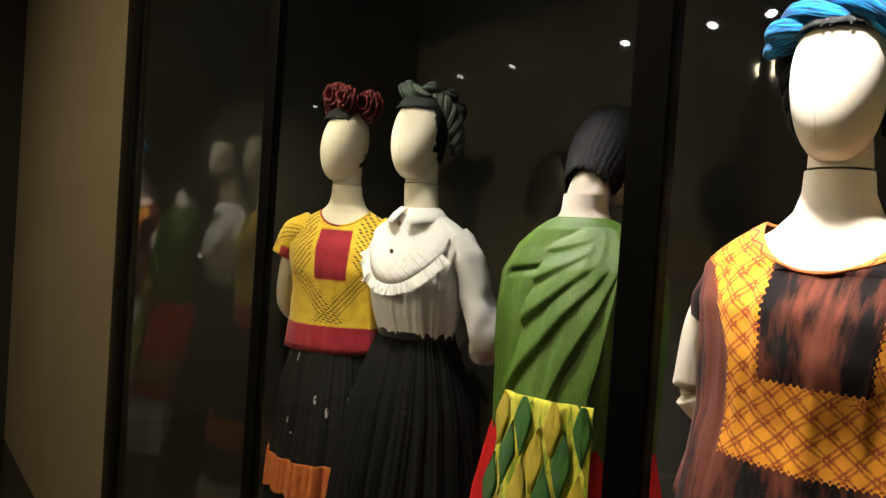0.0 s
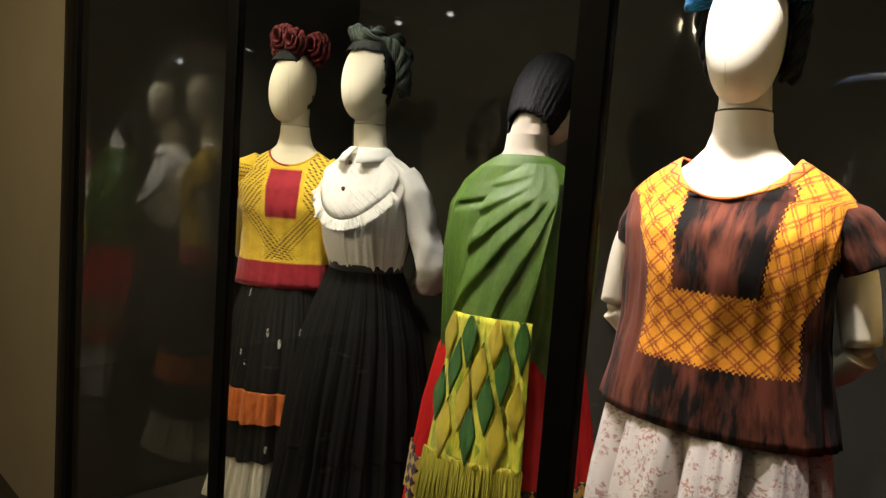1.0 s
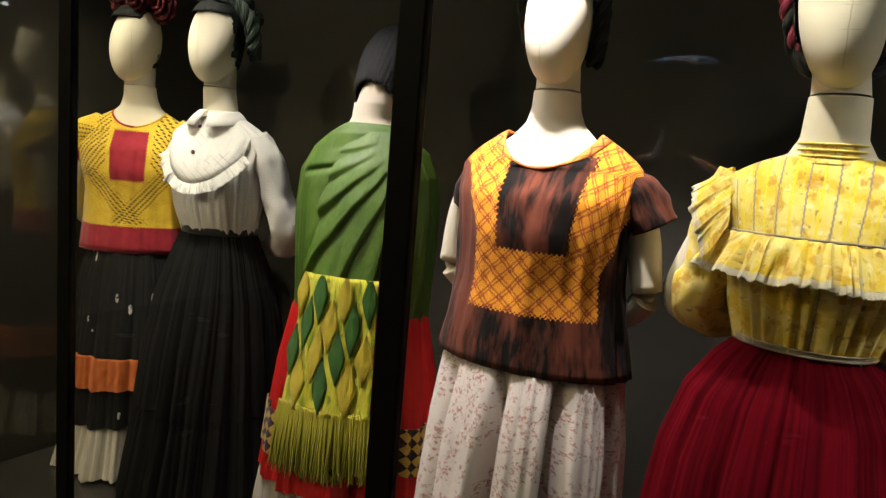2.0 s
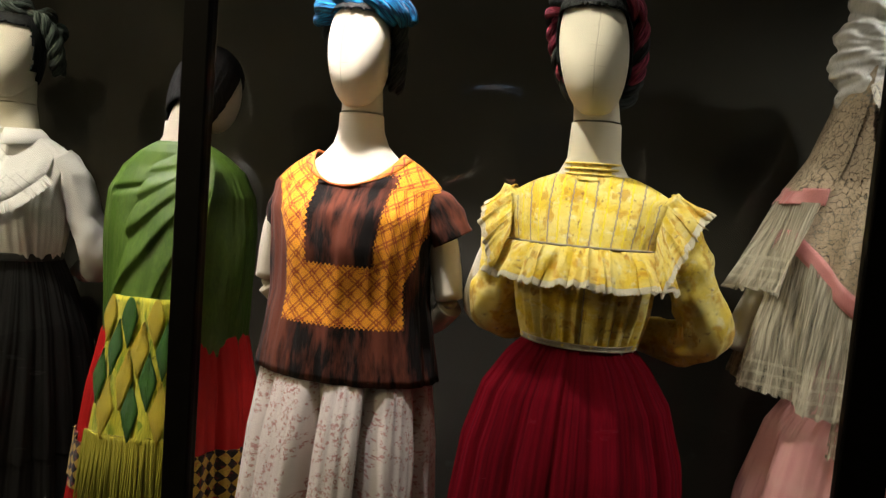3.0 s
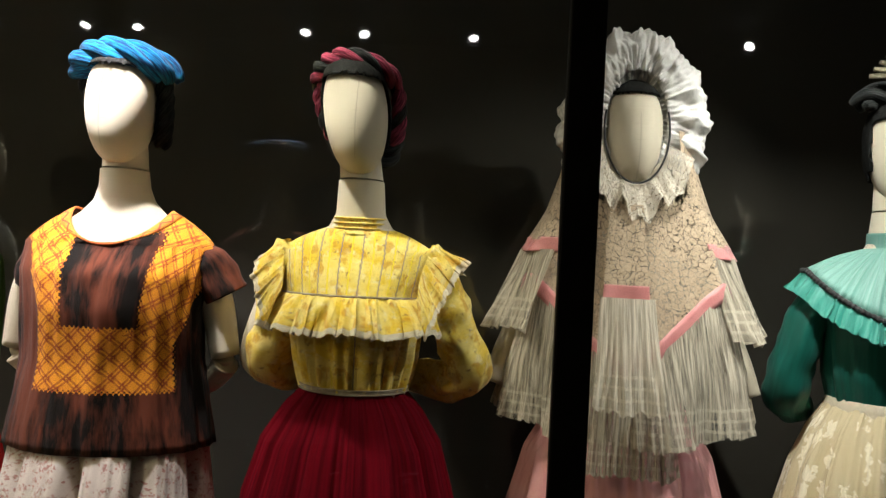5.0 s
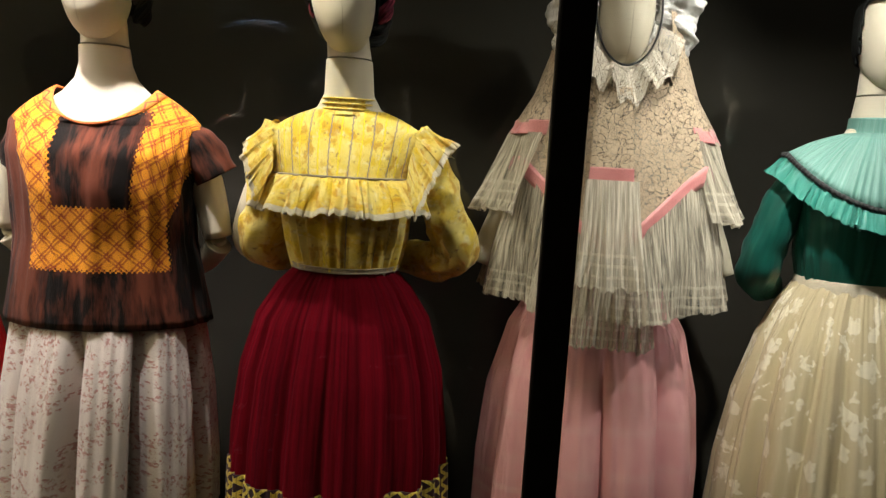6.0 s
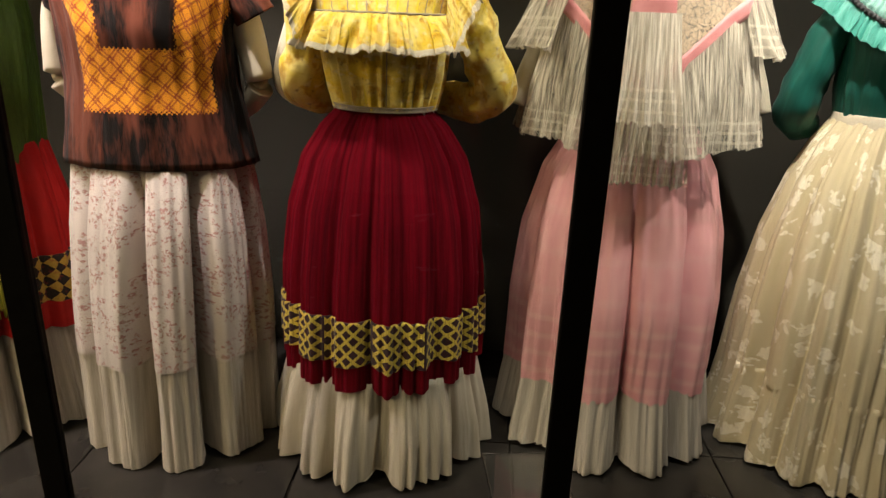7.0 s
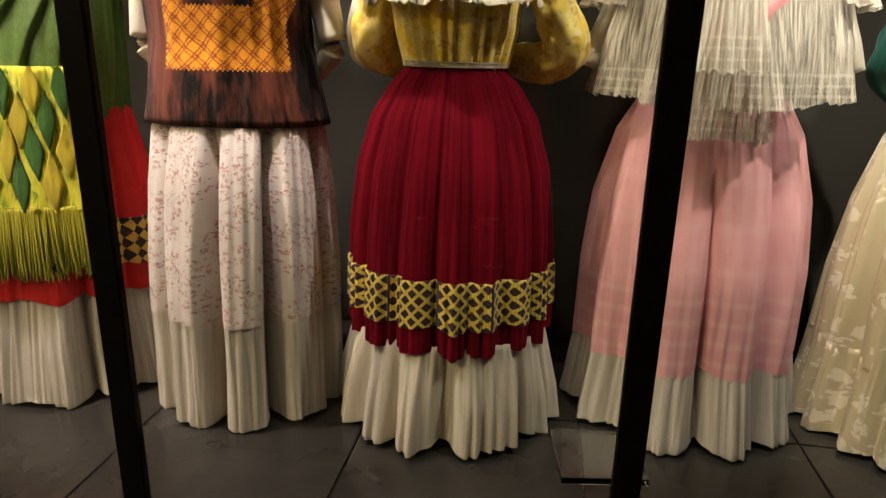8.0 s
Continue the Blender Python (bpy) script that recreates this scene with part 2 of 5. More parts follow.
def make_gauze(name, a, b, cover, hem=0.0):
    """Crinkled, part see-through trimming with a few sewn bands above its hem."""
    p = Paint(name, 0.85, 0.05)
    n = p.noise((150, 7, 1), "uv", 4, 0.65)
    up = p.v - hem
    wave = (p.noise((40, 40, 1), "uv") - 0.5) * 0.3
    tuck = (up / 0.024 + wave).frac().lt(0.30) * up.lt(0.085)
    p.colour(p.mix(n.soft(0.35, 0.65), a, b)).bump(n + p.noise(400) * 0.4 + tuck * 0.5, 0.8, 0.004)
    p.alpha((n.soft(0.35, 0.6) * (1.0 - cover) + cover + tuck * 0.3).min(1.0))
    return p.m


def make_hair(name, a, b, freq=(240, 240, 18)):
    p = Paint(name, 0.62, 0.0, spec=0.14)
    n = p.noise(freq, "obj", 3)
    p.colour(p.mix(n.soft(0.4, 0.65), a, b)).bump(n, 0.9, 0.004)
    return p.m


def make_wool(name, a, b):
    p = Paint(name, 0.85, 0.08, spec=0.2)
    n = p.noise((1100, 24, 1), "uv", 3)
    # shade between the fibres is put into the colour as the darker tone
    p.colour(p.mix(n.soft(0.42, 0.60), a, b)).bump(n, 1.0, 0.006)
    return p.m


def make_mannequin():
    """Stretched cream jersey with a few seams and wrinkles."""
    p = Paint("cream_jersey", 0.62, 0.15)
    c = p.mix(p.noise(9).soft(0.3, 0.7), (0.72, 0.66, 0.52), (0.66, 0.59, 0.45))
    c = p.mix(p.noise(70).soft(0.6, 0.75) * 0.15, c, (0.5, 0.43, 0.32))
    sep = p.nt.nodes.new("ShaderNodeSeparateXYZ")
    p.nt.links.new(p.obj, sep.inputs[0])
    x, y, z = (Wire(p.nt, o) for o in sep.outputs)
    seam = (x + p.noise(60) * 0.006 - 0.003).abs().lt(0.0013) * y.lt(0.0) * z.gt(1.52) * z.lt(1.70)
    tuck = (((z - 1.52) / 0.042).frac() - 0.5).abs().lt(0.022) * (x + p.noise(25) * 0.05 - 0.025).abs().lt(0.017) * y.lt(0.0) * z.gt(1.52) * z.lt(1.70)
    mark = seam.max(tuck)
    # shade in the seam and tucks is put into the colour too
    c = p.mix(mark * 0.5, c, (0.36, 0.30, 0.20))
    p.colour(c).bump(p.noise(420) + p.noise((30, 30, 120)) * 0.8 + mark * -3.0, 0.2, 0.001)
    return p.m


def make_back_panel():
    p = Paint("dark_lacquered_panel", 0.05, 0.0, spec=1.0)
    c = p.mix(p.noise(1.3).soft(0.3, 0.7), (0.042, 0.039, 0.031), (0.056, 0.052, 0.043))
    p.colour(c).rough(p.noise(5.0).soft(0.2, 0.8) * 0.03 + 0.012)
    return p.m


def make_glass():
    p = Paint("clear_glass", 0.0, 0.0, spec=0.5)
    p.b.inputs["Transmission Weight"].default_value = 1.0
    p.b.inputs["IOR"].default_value = 1.45
    p.b.inputs["Base Color"].default_value = (0.97, 0.98, 0.97, 1)
    return p.m


def make_tiles():
    p = Paint("dark_stone", 0.25, 0.0, spec=0.5)
    n = p.noise(3.5, "obj", 6)
    p.colour(p.mix(n.soft(0.3, 0.7), (0.020, 0.018, 0.016), (0.042, 0.038, 0.033)))
    p.rough(n.soft(0.2, 0.8) * 0.22 + 0.10).bump(p.noise(90), 0.08, 0.001)
    return p.m


def make_plaster(name, a, b):
    p = Paint(name, 0.85, 0.0)
    p.colour(p.mix(p.noise(1.6, "obj", 5).soft(0.3, 0.7), a, b)).bump(p.noise(120), 0.15, 0.002)
    return p.m


SKIN = make_mannequin()
BLACK_HAIR = make_hair("black_hair", (0.003, 0.003, 0.003), (0.024, 0.024, 0.022))
DARK_WOOL = make_wool("dark_wool", (0.004, 0.005, 0.005), (0.030, 0.033, 0.032))
GREEN_WOOL = make_wool("greenish_black_wool", (0.012, 0.017, 0.013), (0.085, 0.105, 0.080))
BLUE_WOOL = make_wool("blue_wool", (0.003, 0.035, 0.11), (0.015, 0.20, 0.44))
CRIMSON_WOOL = make_wool("crimson_wool", (0.12, 0.010, 0.030), (0.46, 0.07, 0.13))
CREAM_WOOL = make_wool("cream_wool", (0.16, 0.14, 0.08), (0.55, 0.50, 0.34))
ROSE_RED = plain_cloth("red_silk_petals", (0.055, 0.004, 0.006), (0.12, 0.007, 0.010), 0.8, 0.05)
WHITE_COTTON = plain_cloth("white_cotton", (0.82, 0.79, 0.77), (0.74, 0.71, 0.69))
CREAM_MUSLIN = streaky("cream_muslin", (0.46, 0.41, 0.31), (0.60, 0.55, 0.43), (70, 3, 1))
ECRU_LACE = make_lace("ecru_lace", (0.46, 0.355, 0.24), (0.62, 0.50, 0.36), 58.0, 0.55, 0.66)
GAUZE_A, GAUZE_B = (0.38, 0.34, 0.26), (0.58, 0.52, 0.41)
PINK_RIBBON = plain_cloth("pink_satin_ribbon", (0.62, 0.22, 0.22), (0.72, 0.30, 0.29), 0.4, 0.3, spec=0.5)


def make_pink():
    p = Paint("pink_cotton", 0.8, 0.05)
    n = p.noise((28, 7, 1), "uv", 5)
    bars = ((p.v / 0.055).frac() - 0.5).abs().lt(0.16) * p.v.lt(0.46) + ((p.v / 0.11).frac() - 0.5).abs().lt(0.10) * p.v.gt(0.46) * 0.5
    c = p.mix(n.soft(0.3, 0.7), (0.66, 0.30, 0.31), (0.78, 0.42, 0.41))
    p.colour(p.mix(bars * 0.22, c, (0.86, 0.62, 0.58))).bump(n + p.noise(260) * 0.3, 0.4, 0.003)
    return p.m


PINK_COTTON = make_pink()
CRIMSON = streaky("crimson_cotton", (0.080, 0.0007, 0.0048), (0.165, 0.0013, 0.0092), (90, 2, 1), 0.9, 0.0, 0.08)
BLACK_CLOTH = streaky("black_cloth", (0.005, 0.005, 0.005), (0.009, 0.008, 0.008), (60, 3, 1), 0.85, 0.0, 0.15)
BLACK_BRAID = plain_cloth("black_braid", (0.012, 0.012, 0.014), (0.03, 0.03, 0.03), 0.6, 0.2)
RED_CLOTH = plain_cloth("red_satin", (0.42, 0.006, 0.006), (0.52, 0.010, 0.008), 0.6, 0.0)
ORANGE_BAND = streaky("orange_satin", (0.40, 0.085, 0.015), (0.58, 0.16, 0.03), (60, 20, 1))
def make_shawl():
    p = Paint("green_woven_shawl", 0.48, 0.0, spec=0.55)
    rib = ((p.u * 0.55 + p.v + p.noise((14, 14, 1), "uv", 2) * 0.02) * 1150.0).sin()
    slub = p.noise((220, 60, 1), "uv", 4, 0.65)
    # slow random change of tone over the cloth
    mottle = p.noise((9, 5, 1), "uv", 3)
    c = p.mix((slub * 0.6 + rib * 0.03 + mottle * 0.4).soft(0.36, 0.64), (0.034, 0.084, 0.005), (0.098, 0.180, 0.013))
    p.colour(c).bump(rib * 0.12 + slub, 0.5, 0.003)
    return p.m


GREEN_SHAWL = make_shawl()
TEAL_YOKE = streaky("pale_teal_satin", (0.11, 0.26, 0.22), (0.21, 0.37, 0.325), (110, 2, 1), 0.5, 0.05)
TEAL = streaky("teal_satin", (0.03, 0.21, 0.165), (0.085, 0.32, 0.26), (70, 3, 1), 0.42, 0.05)
TEAL_DARK = streaky("dark_teal_satin", (0.008, 0.085, 0.065), (0.014, 0.12, 0.09), (50, 3, 1), 0.42, 0.05)
LACE_EDGE = plain_cloth("cream_lace_edge", (0.50, 0.42, 0.27), (0.80, 0.75, 0.62), spot=380.0)
BELT_CLOTH = plain_cloth("silver_braid_belt", (0.22, 0.17, 0.11), (0.48, 0.42, 0.32), 0.5, 0.05)
FLORAL = make_floral_yellow(0.052)
FLORAL_PLAIN = make_floral_yellow(0)
BUTTON = solid("brown_button", (0.08, 0.035, 0.02), (0.11, 0.05, 0.03), 0.35)
IRON = solid("black_painted_steel", (0.006, 0.005, 0.005), (0.010, 0.009, 0.008), 0.6, 25, 0.05, spec=0.15)
FITTING = solid("black_lamp_housing", (0.012, 0.012, 0.012), (0.02, 0.02, 0.02), 0.5)
ACRYLIC = make_glass()
GLASS = ACRYLIC
PANEL = make_back_panel()
STONE = make_tiles()
PLASTER = make_plaster("brown_painted_plaster", (0.30, 0.24, 0.15), (0.34, 0.27, 0.17))
DARK_PLASTER = make_plaster("dark_painted_plaster", (0.05, 0.045, 0.04), (0.06, 0.055, 0.05))
JOINT = solid("dark_seam", (0.05, 0.035, 0.02), (0.07, 0.05, 0.03), 0.8)


def make_glow(colour, strength):
    m = bpy.data.materials.new("lamp_face")
    m.use_nodes = True
    b = m.node_tree.nodes["Principled BSDF"]
    b.inputs["Emission Color"].default_value = (*colour, 1)
    b.inputs["Emission Strength"].default_value = strength
    return m


GLOW = make_glow((1.0, 0.93, 0.82), 60.0)

# ---- mesh tools ----
TAU = 2 * math.pi


def part(name, geo, material, parent=None, label="", thick=0.0):
    """One mesh object from (verts, faces, uvs per vertex) under a thing."""
    verts, faces, uvs = geo
    me = bpy.data.meshes.new(name)
    me.from_pydata([tuple(v) for v in verts], [], faces)
    if uvs:
        layer = me.uv_layers.new(name="UVMap")
        idx = np.empty(len(me.loops), dtype=np.int32)
        me.loops.foreach_get("vertex_index", idx)
        layer.data.foreach_set("uv", np.asarray(uvs, dtype=np.float32)[idx].ravel())
    me.polygons.foreach_set("use_smooth", np.ones(len(me.polygons), dtype=bool))
    me.materials.append(material)
    ob = new(name, me)
    if parent:
        ob.parent = parent
    if label:
        tagged(ob, label)
    if thick:
        mod = ob.modifiers.new("cloth", "SOLIDIFY")
        mod.thickness, mod.offset = thick, -1.0
    return ob


def thing(name, x, y, turn, label, category, group="", z=0.0):
    ob = new(name)
    ob.empty_display_size = 0.1
    ob.matrix_world = pose(x, y, z, 0, 0, turn)
    return tagged(ob, label, category, group)


def loft(rows, closed=True, uvs=None):
    """Faces between rows of points of equal length."""
    n = len(rows[0])
    verts = [p for r in rows for p in r]
    faces = []
    for i in range(len(rows) - 1):
        for j in range(n if closed else n - 1):
            k = (j + 1) % n
            faces.append((i * n + j, i * n + k, (i + 1) * n + k, (i + 1) * n + j))
    return verts, faces, ([q for r in uvs for q in r] if uvs else None)


def join(*geos):
    verts, faces, uvs = [], [], []
    for v, f, t in geos:
        o = len(verts)
        verts += list(v)
        faces += [tuple(i + o for i in face) for face in f]
        uvs += t if t else [(0, 0)] * len(v)
    return verts, faces, uvs


def shell(profile, n=160, shape=None, lo=-math.pi, hi=math.pi, steps=5, rad=0.0):
    """A garment round the body. profile: (z, half width, half depth, y shift) from the bottom up. shape(phi, z, s) gives
    (radial factor, z shift). phi 0 is the front and grows to the right."""
    dense = []
    for i in range(len(profile) - 1):
        for k in range(steps):
            f = k / steps
            dense.append([a + (b - a) * f for a, b in zip(profile[i], profile[i + 1])])
    dense.append(list(profile[-1]))
    closed = hi - lo > TAU - 0.01
    rows, uvs = [], []
    wide = rad or max(p[1] for p in profile)
    for i, (z, a, b, dy) in enumerate(dense):
        s = i / (len(dense) - 1)
        row, uv = [], []
        for j in range(n + 1):
            phi = lo + (hi - lo) * j / n
            k, dz = shape(phi, z, s) if shape else (1.0, 0.0)
            row.append((a * k * math.sin(phi), dy - b * k * math.cos(phi), z + dz))
            uv.append((phi * wide, z + dz))
        rows.append(row)
        uvs.append(uv)
    return loft(rows, False, uvs)


def tube(pts, radii, n=20, fold=0.0, seed=0.0, cap=True, flat=1.0, u0=0.0):
    """A tube through the points, with a radius at each, smoothed."""
    pts = [Vector(p) for p in pts]
    dense, rr = [], []
    for i in range(len(pts) - 1):
        p0, p1, p2, p3 = pts[max(i - 1, 0)], pts[i], pts[i + 1], pts[min(i + 2, len(pts) - 1)]
        for k in range(6):
            t = k / 6
            dense.append(0.5 * ((2 * p1) + (p2 - p0) * t + (2 * p0 - 5 * p1 + 4 * p2 - p3) * t * t + (3 * p1 - p0 - 3 * p2 + p3) * t ** 3))
            e = t * t * (3 - 2 * t)
            rr.append(radii[i] + (radii[i + 1] - radii[i]) * e)
    dense.append(pts[-1])
    rr.append(radii[-1])
    rows, uvs, run, side = [], [], 0.0, None
    for i, p in enumerate(dense):
        d = (dense[min(i + 1, len(dense) - 1)] - dense[max(i - 1, 0)]).normalized()
        if side is None:
            side = d.orthogonal().normalized()
        side = (side - d * side.dot(d)).normalized()
        up = d.cross(side)
        if i:
            run += (p - dense[i - 1]).length
        row, uv = [], []
        for j in range(n + 1):
            a = TAU * j / n
            k = 1 + (fold * noise.noise((math.cos(a) * 2 + seed, math.sin(a) * 2, run * 22 + seed)) if fold else 0)
            row.append(p + (side * math.cos(a) + up * math.sin(a) * flat) * rr[i] * k)
            uv.append((u0 + a / TAU * TAU * max(radii), 1.0 + run))
        rows.append(row)
        uvs.append(uv)
    v, f, t = loft(rows, False, uvs)
    if cap:
        for base, order in ((0, -1), (len(rows) - 1, 1)):
            ring = [base * (n + 1) + j for j in range(n)]
            f.append(tuple(ring[::order]))
    return v, f, t


def ball(c, r, n=16, m=10, squash=(1, 1, 1)):
    rows = []
    for i in range(m + 1):
        a = math.pi * i / m - math.pi / 2
        rows.append([(c[0] + r * squash[0] * math.cos(a) * math.cos(TAU * j / n), c[1] + r * squash[1] * math.cos(a) * math.sin(TAU * j / n),
                      c[2] + r * squash[2] * math.sin(a)) for j in range(n)])
    v, f, _ = loft(rows)
    return v, f, [(p[0], p[2]) for p in v]


def box(x0, x1, y0, y1, z0, z1, bevel=0.0):
    bm = bmesh.new()
    bmesh.ops.create_cube(bm, size=1, matrix=Matrix.Translation(((x0 + x1) / 2, (y0 + y1) / 2, (z0 + z1) / 2)) @ Matrix.Diagonal((x1 - x0, y1 - y0, z1 - z0, 1)))
    if bevel:
        bmesh.ops.bevel(bm, geom=bm.edges[:], offset=bevel, segments=2, affect="EDGES", profile=0.5)
    bm.verts.index_update()
    v = [tuple(p.co) for p in bm.verts]
    f = [tuple(q.index for q in face.verts) for face in bm.faces]
    bm.free()
    return v, f, [(p[0] + p[1], p[2]) for p in v]


def flat_part(name, geo, material, parent=None, label=""):
    ob = part(name, geo, material, parent, label)
    ob.data.polygons.foreach_set("use_smooth", np.zeros(len(ob.data.polygons), dtype=bool))
    return ob


def ridge(x, sharp=0.55):
    """Broad rounded ridges with narrow valleys, from 0 to 1."""
    return abs(math.sin(x / 2)) ** sharp


def pleats(count, depth, seed, bottom, top, sway=0.5, sharp=0.9, fine_count=0, second=0.25, start=0.22, tubes=0.0):
    """Folds that run down a skirt and deepen towards the hem."""
    rnd = random.Random(seed)
    phase, wob = rnd.uniform(0, TAU), rnd.uniform(0, 50)

    def shape(phi, z, s):
        k = min(max((top - z) / (top - bottom), 0.0), 1.0)
        cx, cy = math.cos(phi), math.sin(phi)
        warp = phi * count + phase + (0.10 if tubes else 0.35) * count ** 0.8 * noise.noise((cx * 1.7 + wob, cy * 1.7, z * sway)) + 0.5 * noise.noise((cx * 5 + wob, cy * 5, z * 2.0))
        amp = 0.9 if tubes else min(max(0.75 + 0.9 * noise.noise((cx * 2.6 + wob, cy * 2.6 + 7, z * 0.6)), 0.12), 1.35)
        if tubes:
            e = abs((warp / TAU) % 1.0 - 0.5)
            w = -math.exp(-((0.5 - e) / tubes) ** 2)
        else:
            w = ridge(warp, sharp) - 1
        minor = ridge(warp * 2.63 + 1.0 + 2 * noise.noise((cx * 4 + wob, cy * 4, 1.5)), 0.7) - 1
        fine = noise.noise((cx * 16 + wob, cy * 16, z * 1.5 + wob))
        grow = start + (1 - start) * k ** 0.9
        gather = 0.014 * (1 - k) ** 3 * math.sin(phi * 60 + 5 * fine) + (0.030 * (ridge(phi * fine_count + 6 * fine, 0.7) - 1) if fine_count else 0.0)
        sag = 0.011 * (w + 0.5) * amp * (1 - s) ** 5 + 0.014 * noise.noise((cx * 3 + wob, cy * 3, 2)) * (1 - s) ** 3
        return 1 + depth * grow * (w * amp * 1.25 + second * minor * (0.4 + 0.6 * k) + (0.07 if tubes else 0.25) * fine) + gather, -sag * (1 - s)
    return shape


def ruffle(path, width, out, length, amp, seed=0, n_across=12, start=0.0, scallop=0.0):
    """A gathered ruffle: close rounded folds of about the given length that open towards the free edge, from start (0 to 1) down."""
    rows, uvs = [], []
    runs = [0.0]
    for (p, o, d), (q, o2, d2) in zip(path, path[1:]):
        runs.append(runs[-1] + (q - p).length)
    for j in range(n_across + 1):
        t = start + (1 - start) * j / n_across
        row, uv = [], []
        for i, (p, o, d) in enumerate(path):
            run = runs[i]
            along = (path[min(i + 1, len(path) - 1)][0] - path[max(i - 1, 0)][0]).normalized()
            ph = TAU * run / length + 8.5 * noise.noise((run * 26, seed, 0.5)) + 1.2 * noise.noise((run * 60, seed, t * 1.2))
            size = max(0.15, 0.85 + 1.9 * noise.noise((run * 38, seed + 3, t * 0.7)))
            open_up = 0.30 + 0.70 * t
            rip = (math.sin(ph) + 0.35 * math.sin(2.3 * ph + seed)) * amp * open_up * size
            slow = 0.012 * t * noise.noise((run * 16, seed + 9, 0.3))
            drop = width * t * (1 + 0.07 * noise.noise((run * 22, seed, 3.3)) - 0.05 * t * math.sin(ph)) + scallop * abs(math.sin(run * 520)) * (j == n_across)
            row.append(p + d * drop + o * (out * t ** 0.7 + rip + slow + 0.003) + along * (0.55 * amp * t * math.sin(2 * ph) * size))
            uv.append((run * 1.8, -drop))
        rows.append(row)
        uvs.append(uv)
    return loft(rows, False, uvs)


def crinkle(freq, depth, swing, folds, seed=1.7, hem=None):
    """Uneven fine pleats for gauze flounces, with a zigzag hem."""
    def shape(phi, z, s):
        k = 1.1 - s
        w = math.sin(phi * freq + 9 * noise.noise((phi * 6, z * 3, seed)))
        g = noise.noise((phi * 34, z * 5, seed + 5)) + 0.7 * noise.noise((phi * 70, z * 12, seed))
        wide = swing * math.sin(phi * folds + 2.5 * noise.noise((phi * 2, z * 1.5, seed)))
        dz = (hem(phi) * (0.12 + 0.88 * s) if hem else 0.0) + (0.005 * w + 0.010 * noise.noise((phi * 9, seed, 2))) * (1 - s) ** 3
        return 1 + depth * k * (0.55 * w + 0.8 * g) + wide * k, dz
    return shape


def torso_at(profile, phi, z, grow=0.0):
    """A point on a profile's surface, and its outward direction."""
    for (z0, a0, b0, d0), (z1, a1, b1, d1) in zip(profile, profile[1:]):
        if z0 <= z <= z1:
            f = (z - z0) / (z1 - z0)
            a, b, dy = a0 + (a1 - a0) * f + grow, b0 + (b1 - b0) * f + grow, d0 + (d1 - d0) * f
            return Vector((a * math.sin(phi), dy - b * math.cos(phi), z)), Vector((math.sin(phi), -math.cos(phi), 0.15)).normalized()
    return Vector((0, 0, z)), Vector((0, -1, 0))


# ---- the room and the case ----
def slab(name, x0, x1, y0, y1, z0, z1, material, label, category="wall"):
    ob = flat_part(name, box(x0, x1, y0, y1, z0, z1), material)
    return tagged(ob, label, category, kind="structure")


LOW, ROOM_TOP = -0.15, 2.9
END, FAR, BACK = -2.13, 3.60, 1.22
slab("floor", -4.6, FAR + 0.1, -4.1, 0.0, LOW - 0.1, LOW, STONE, "dark polished stone gallery floor", "floor")
slab("plinth_floor", END - 0.1, FAR + 0.1, 0.0, BACK + 0.1, LOW - 0.1, -0.012, STONE, "dark stone floor of the display case", "floor")
slab("wall_back", END - 0.1, FAR + 0.1, BACK, BACK + 0.1, -0.012, CEIL, PANEL, "dark glossy lacquered back panel of the display case")
slab("wall_end", END - 0.1, END, 0.03, BACK, -0.012, CEIL, PANEL, "dark glossy end panel of the display case")
slab("wall_far", FAR, FAR + 0.1, 0.03, BACK, -0.012, CEIL, PANEL, "dark glossy end panel of the display case")
slab("case_ceiling", END - 0.1, FAR + 0.1, 0.03, BACK, CEIL, CEIL + 0.1, DARK_PLASTER, "dark painted ceiling of the display case", "ceiling")
slab("wall_above", END - 0.08, FAR + 0.1, -0.03, 0.03, CEIL - 0.03, ROOM_TOP, DARK_PLASTER, "dark painted wall above the display case")
slab("wall_left", -4.6, END - 0.08, -0.03, 0.07, LOW, ROOM_TOP, PLASTER, "brown painted gallery wall beside the display case")
# unseen walls and ceiling, added to keep the room closed and dark
slab("wall_west", -4.6, -4.5, -4.0, -0.03, LOW, ROOM_TOP, DARK_PLASTER, "unseen dark gallery wall, added to close the room")
slab("wall_east", FAR, FAR + 0.1, -4.0, -0.03, LOW, ROOM_TOP, DARK_PLASTER, "unseen dark gallery wall, added to close the room")
slab("wall_south", -4.6, FAR + 0.1, -4.1, -4.0, LOW, ROOM_TOP, DARK_PLASTER, "unseen dark gallery wall, added to close the room")
slab("ceiling", -4.6, FAR + 0.1, -4.1, 0.03, ROOM_TOP, ROOM_TOP + 0.1, DARK_PLASTER, "unseen dark gallery ceiling, added to close the room", "ceiling")
slab("base_trim", END - 0.08, FAR, -0.035, 0.035, LOW, -0.008, IRON, "black steel sill under the glass", "trim")
POSTS = [END - 0.03, -1.06, -0.07, 0.93, 1.92, 2.92]
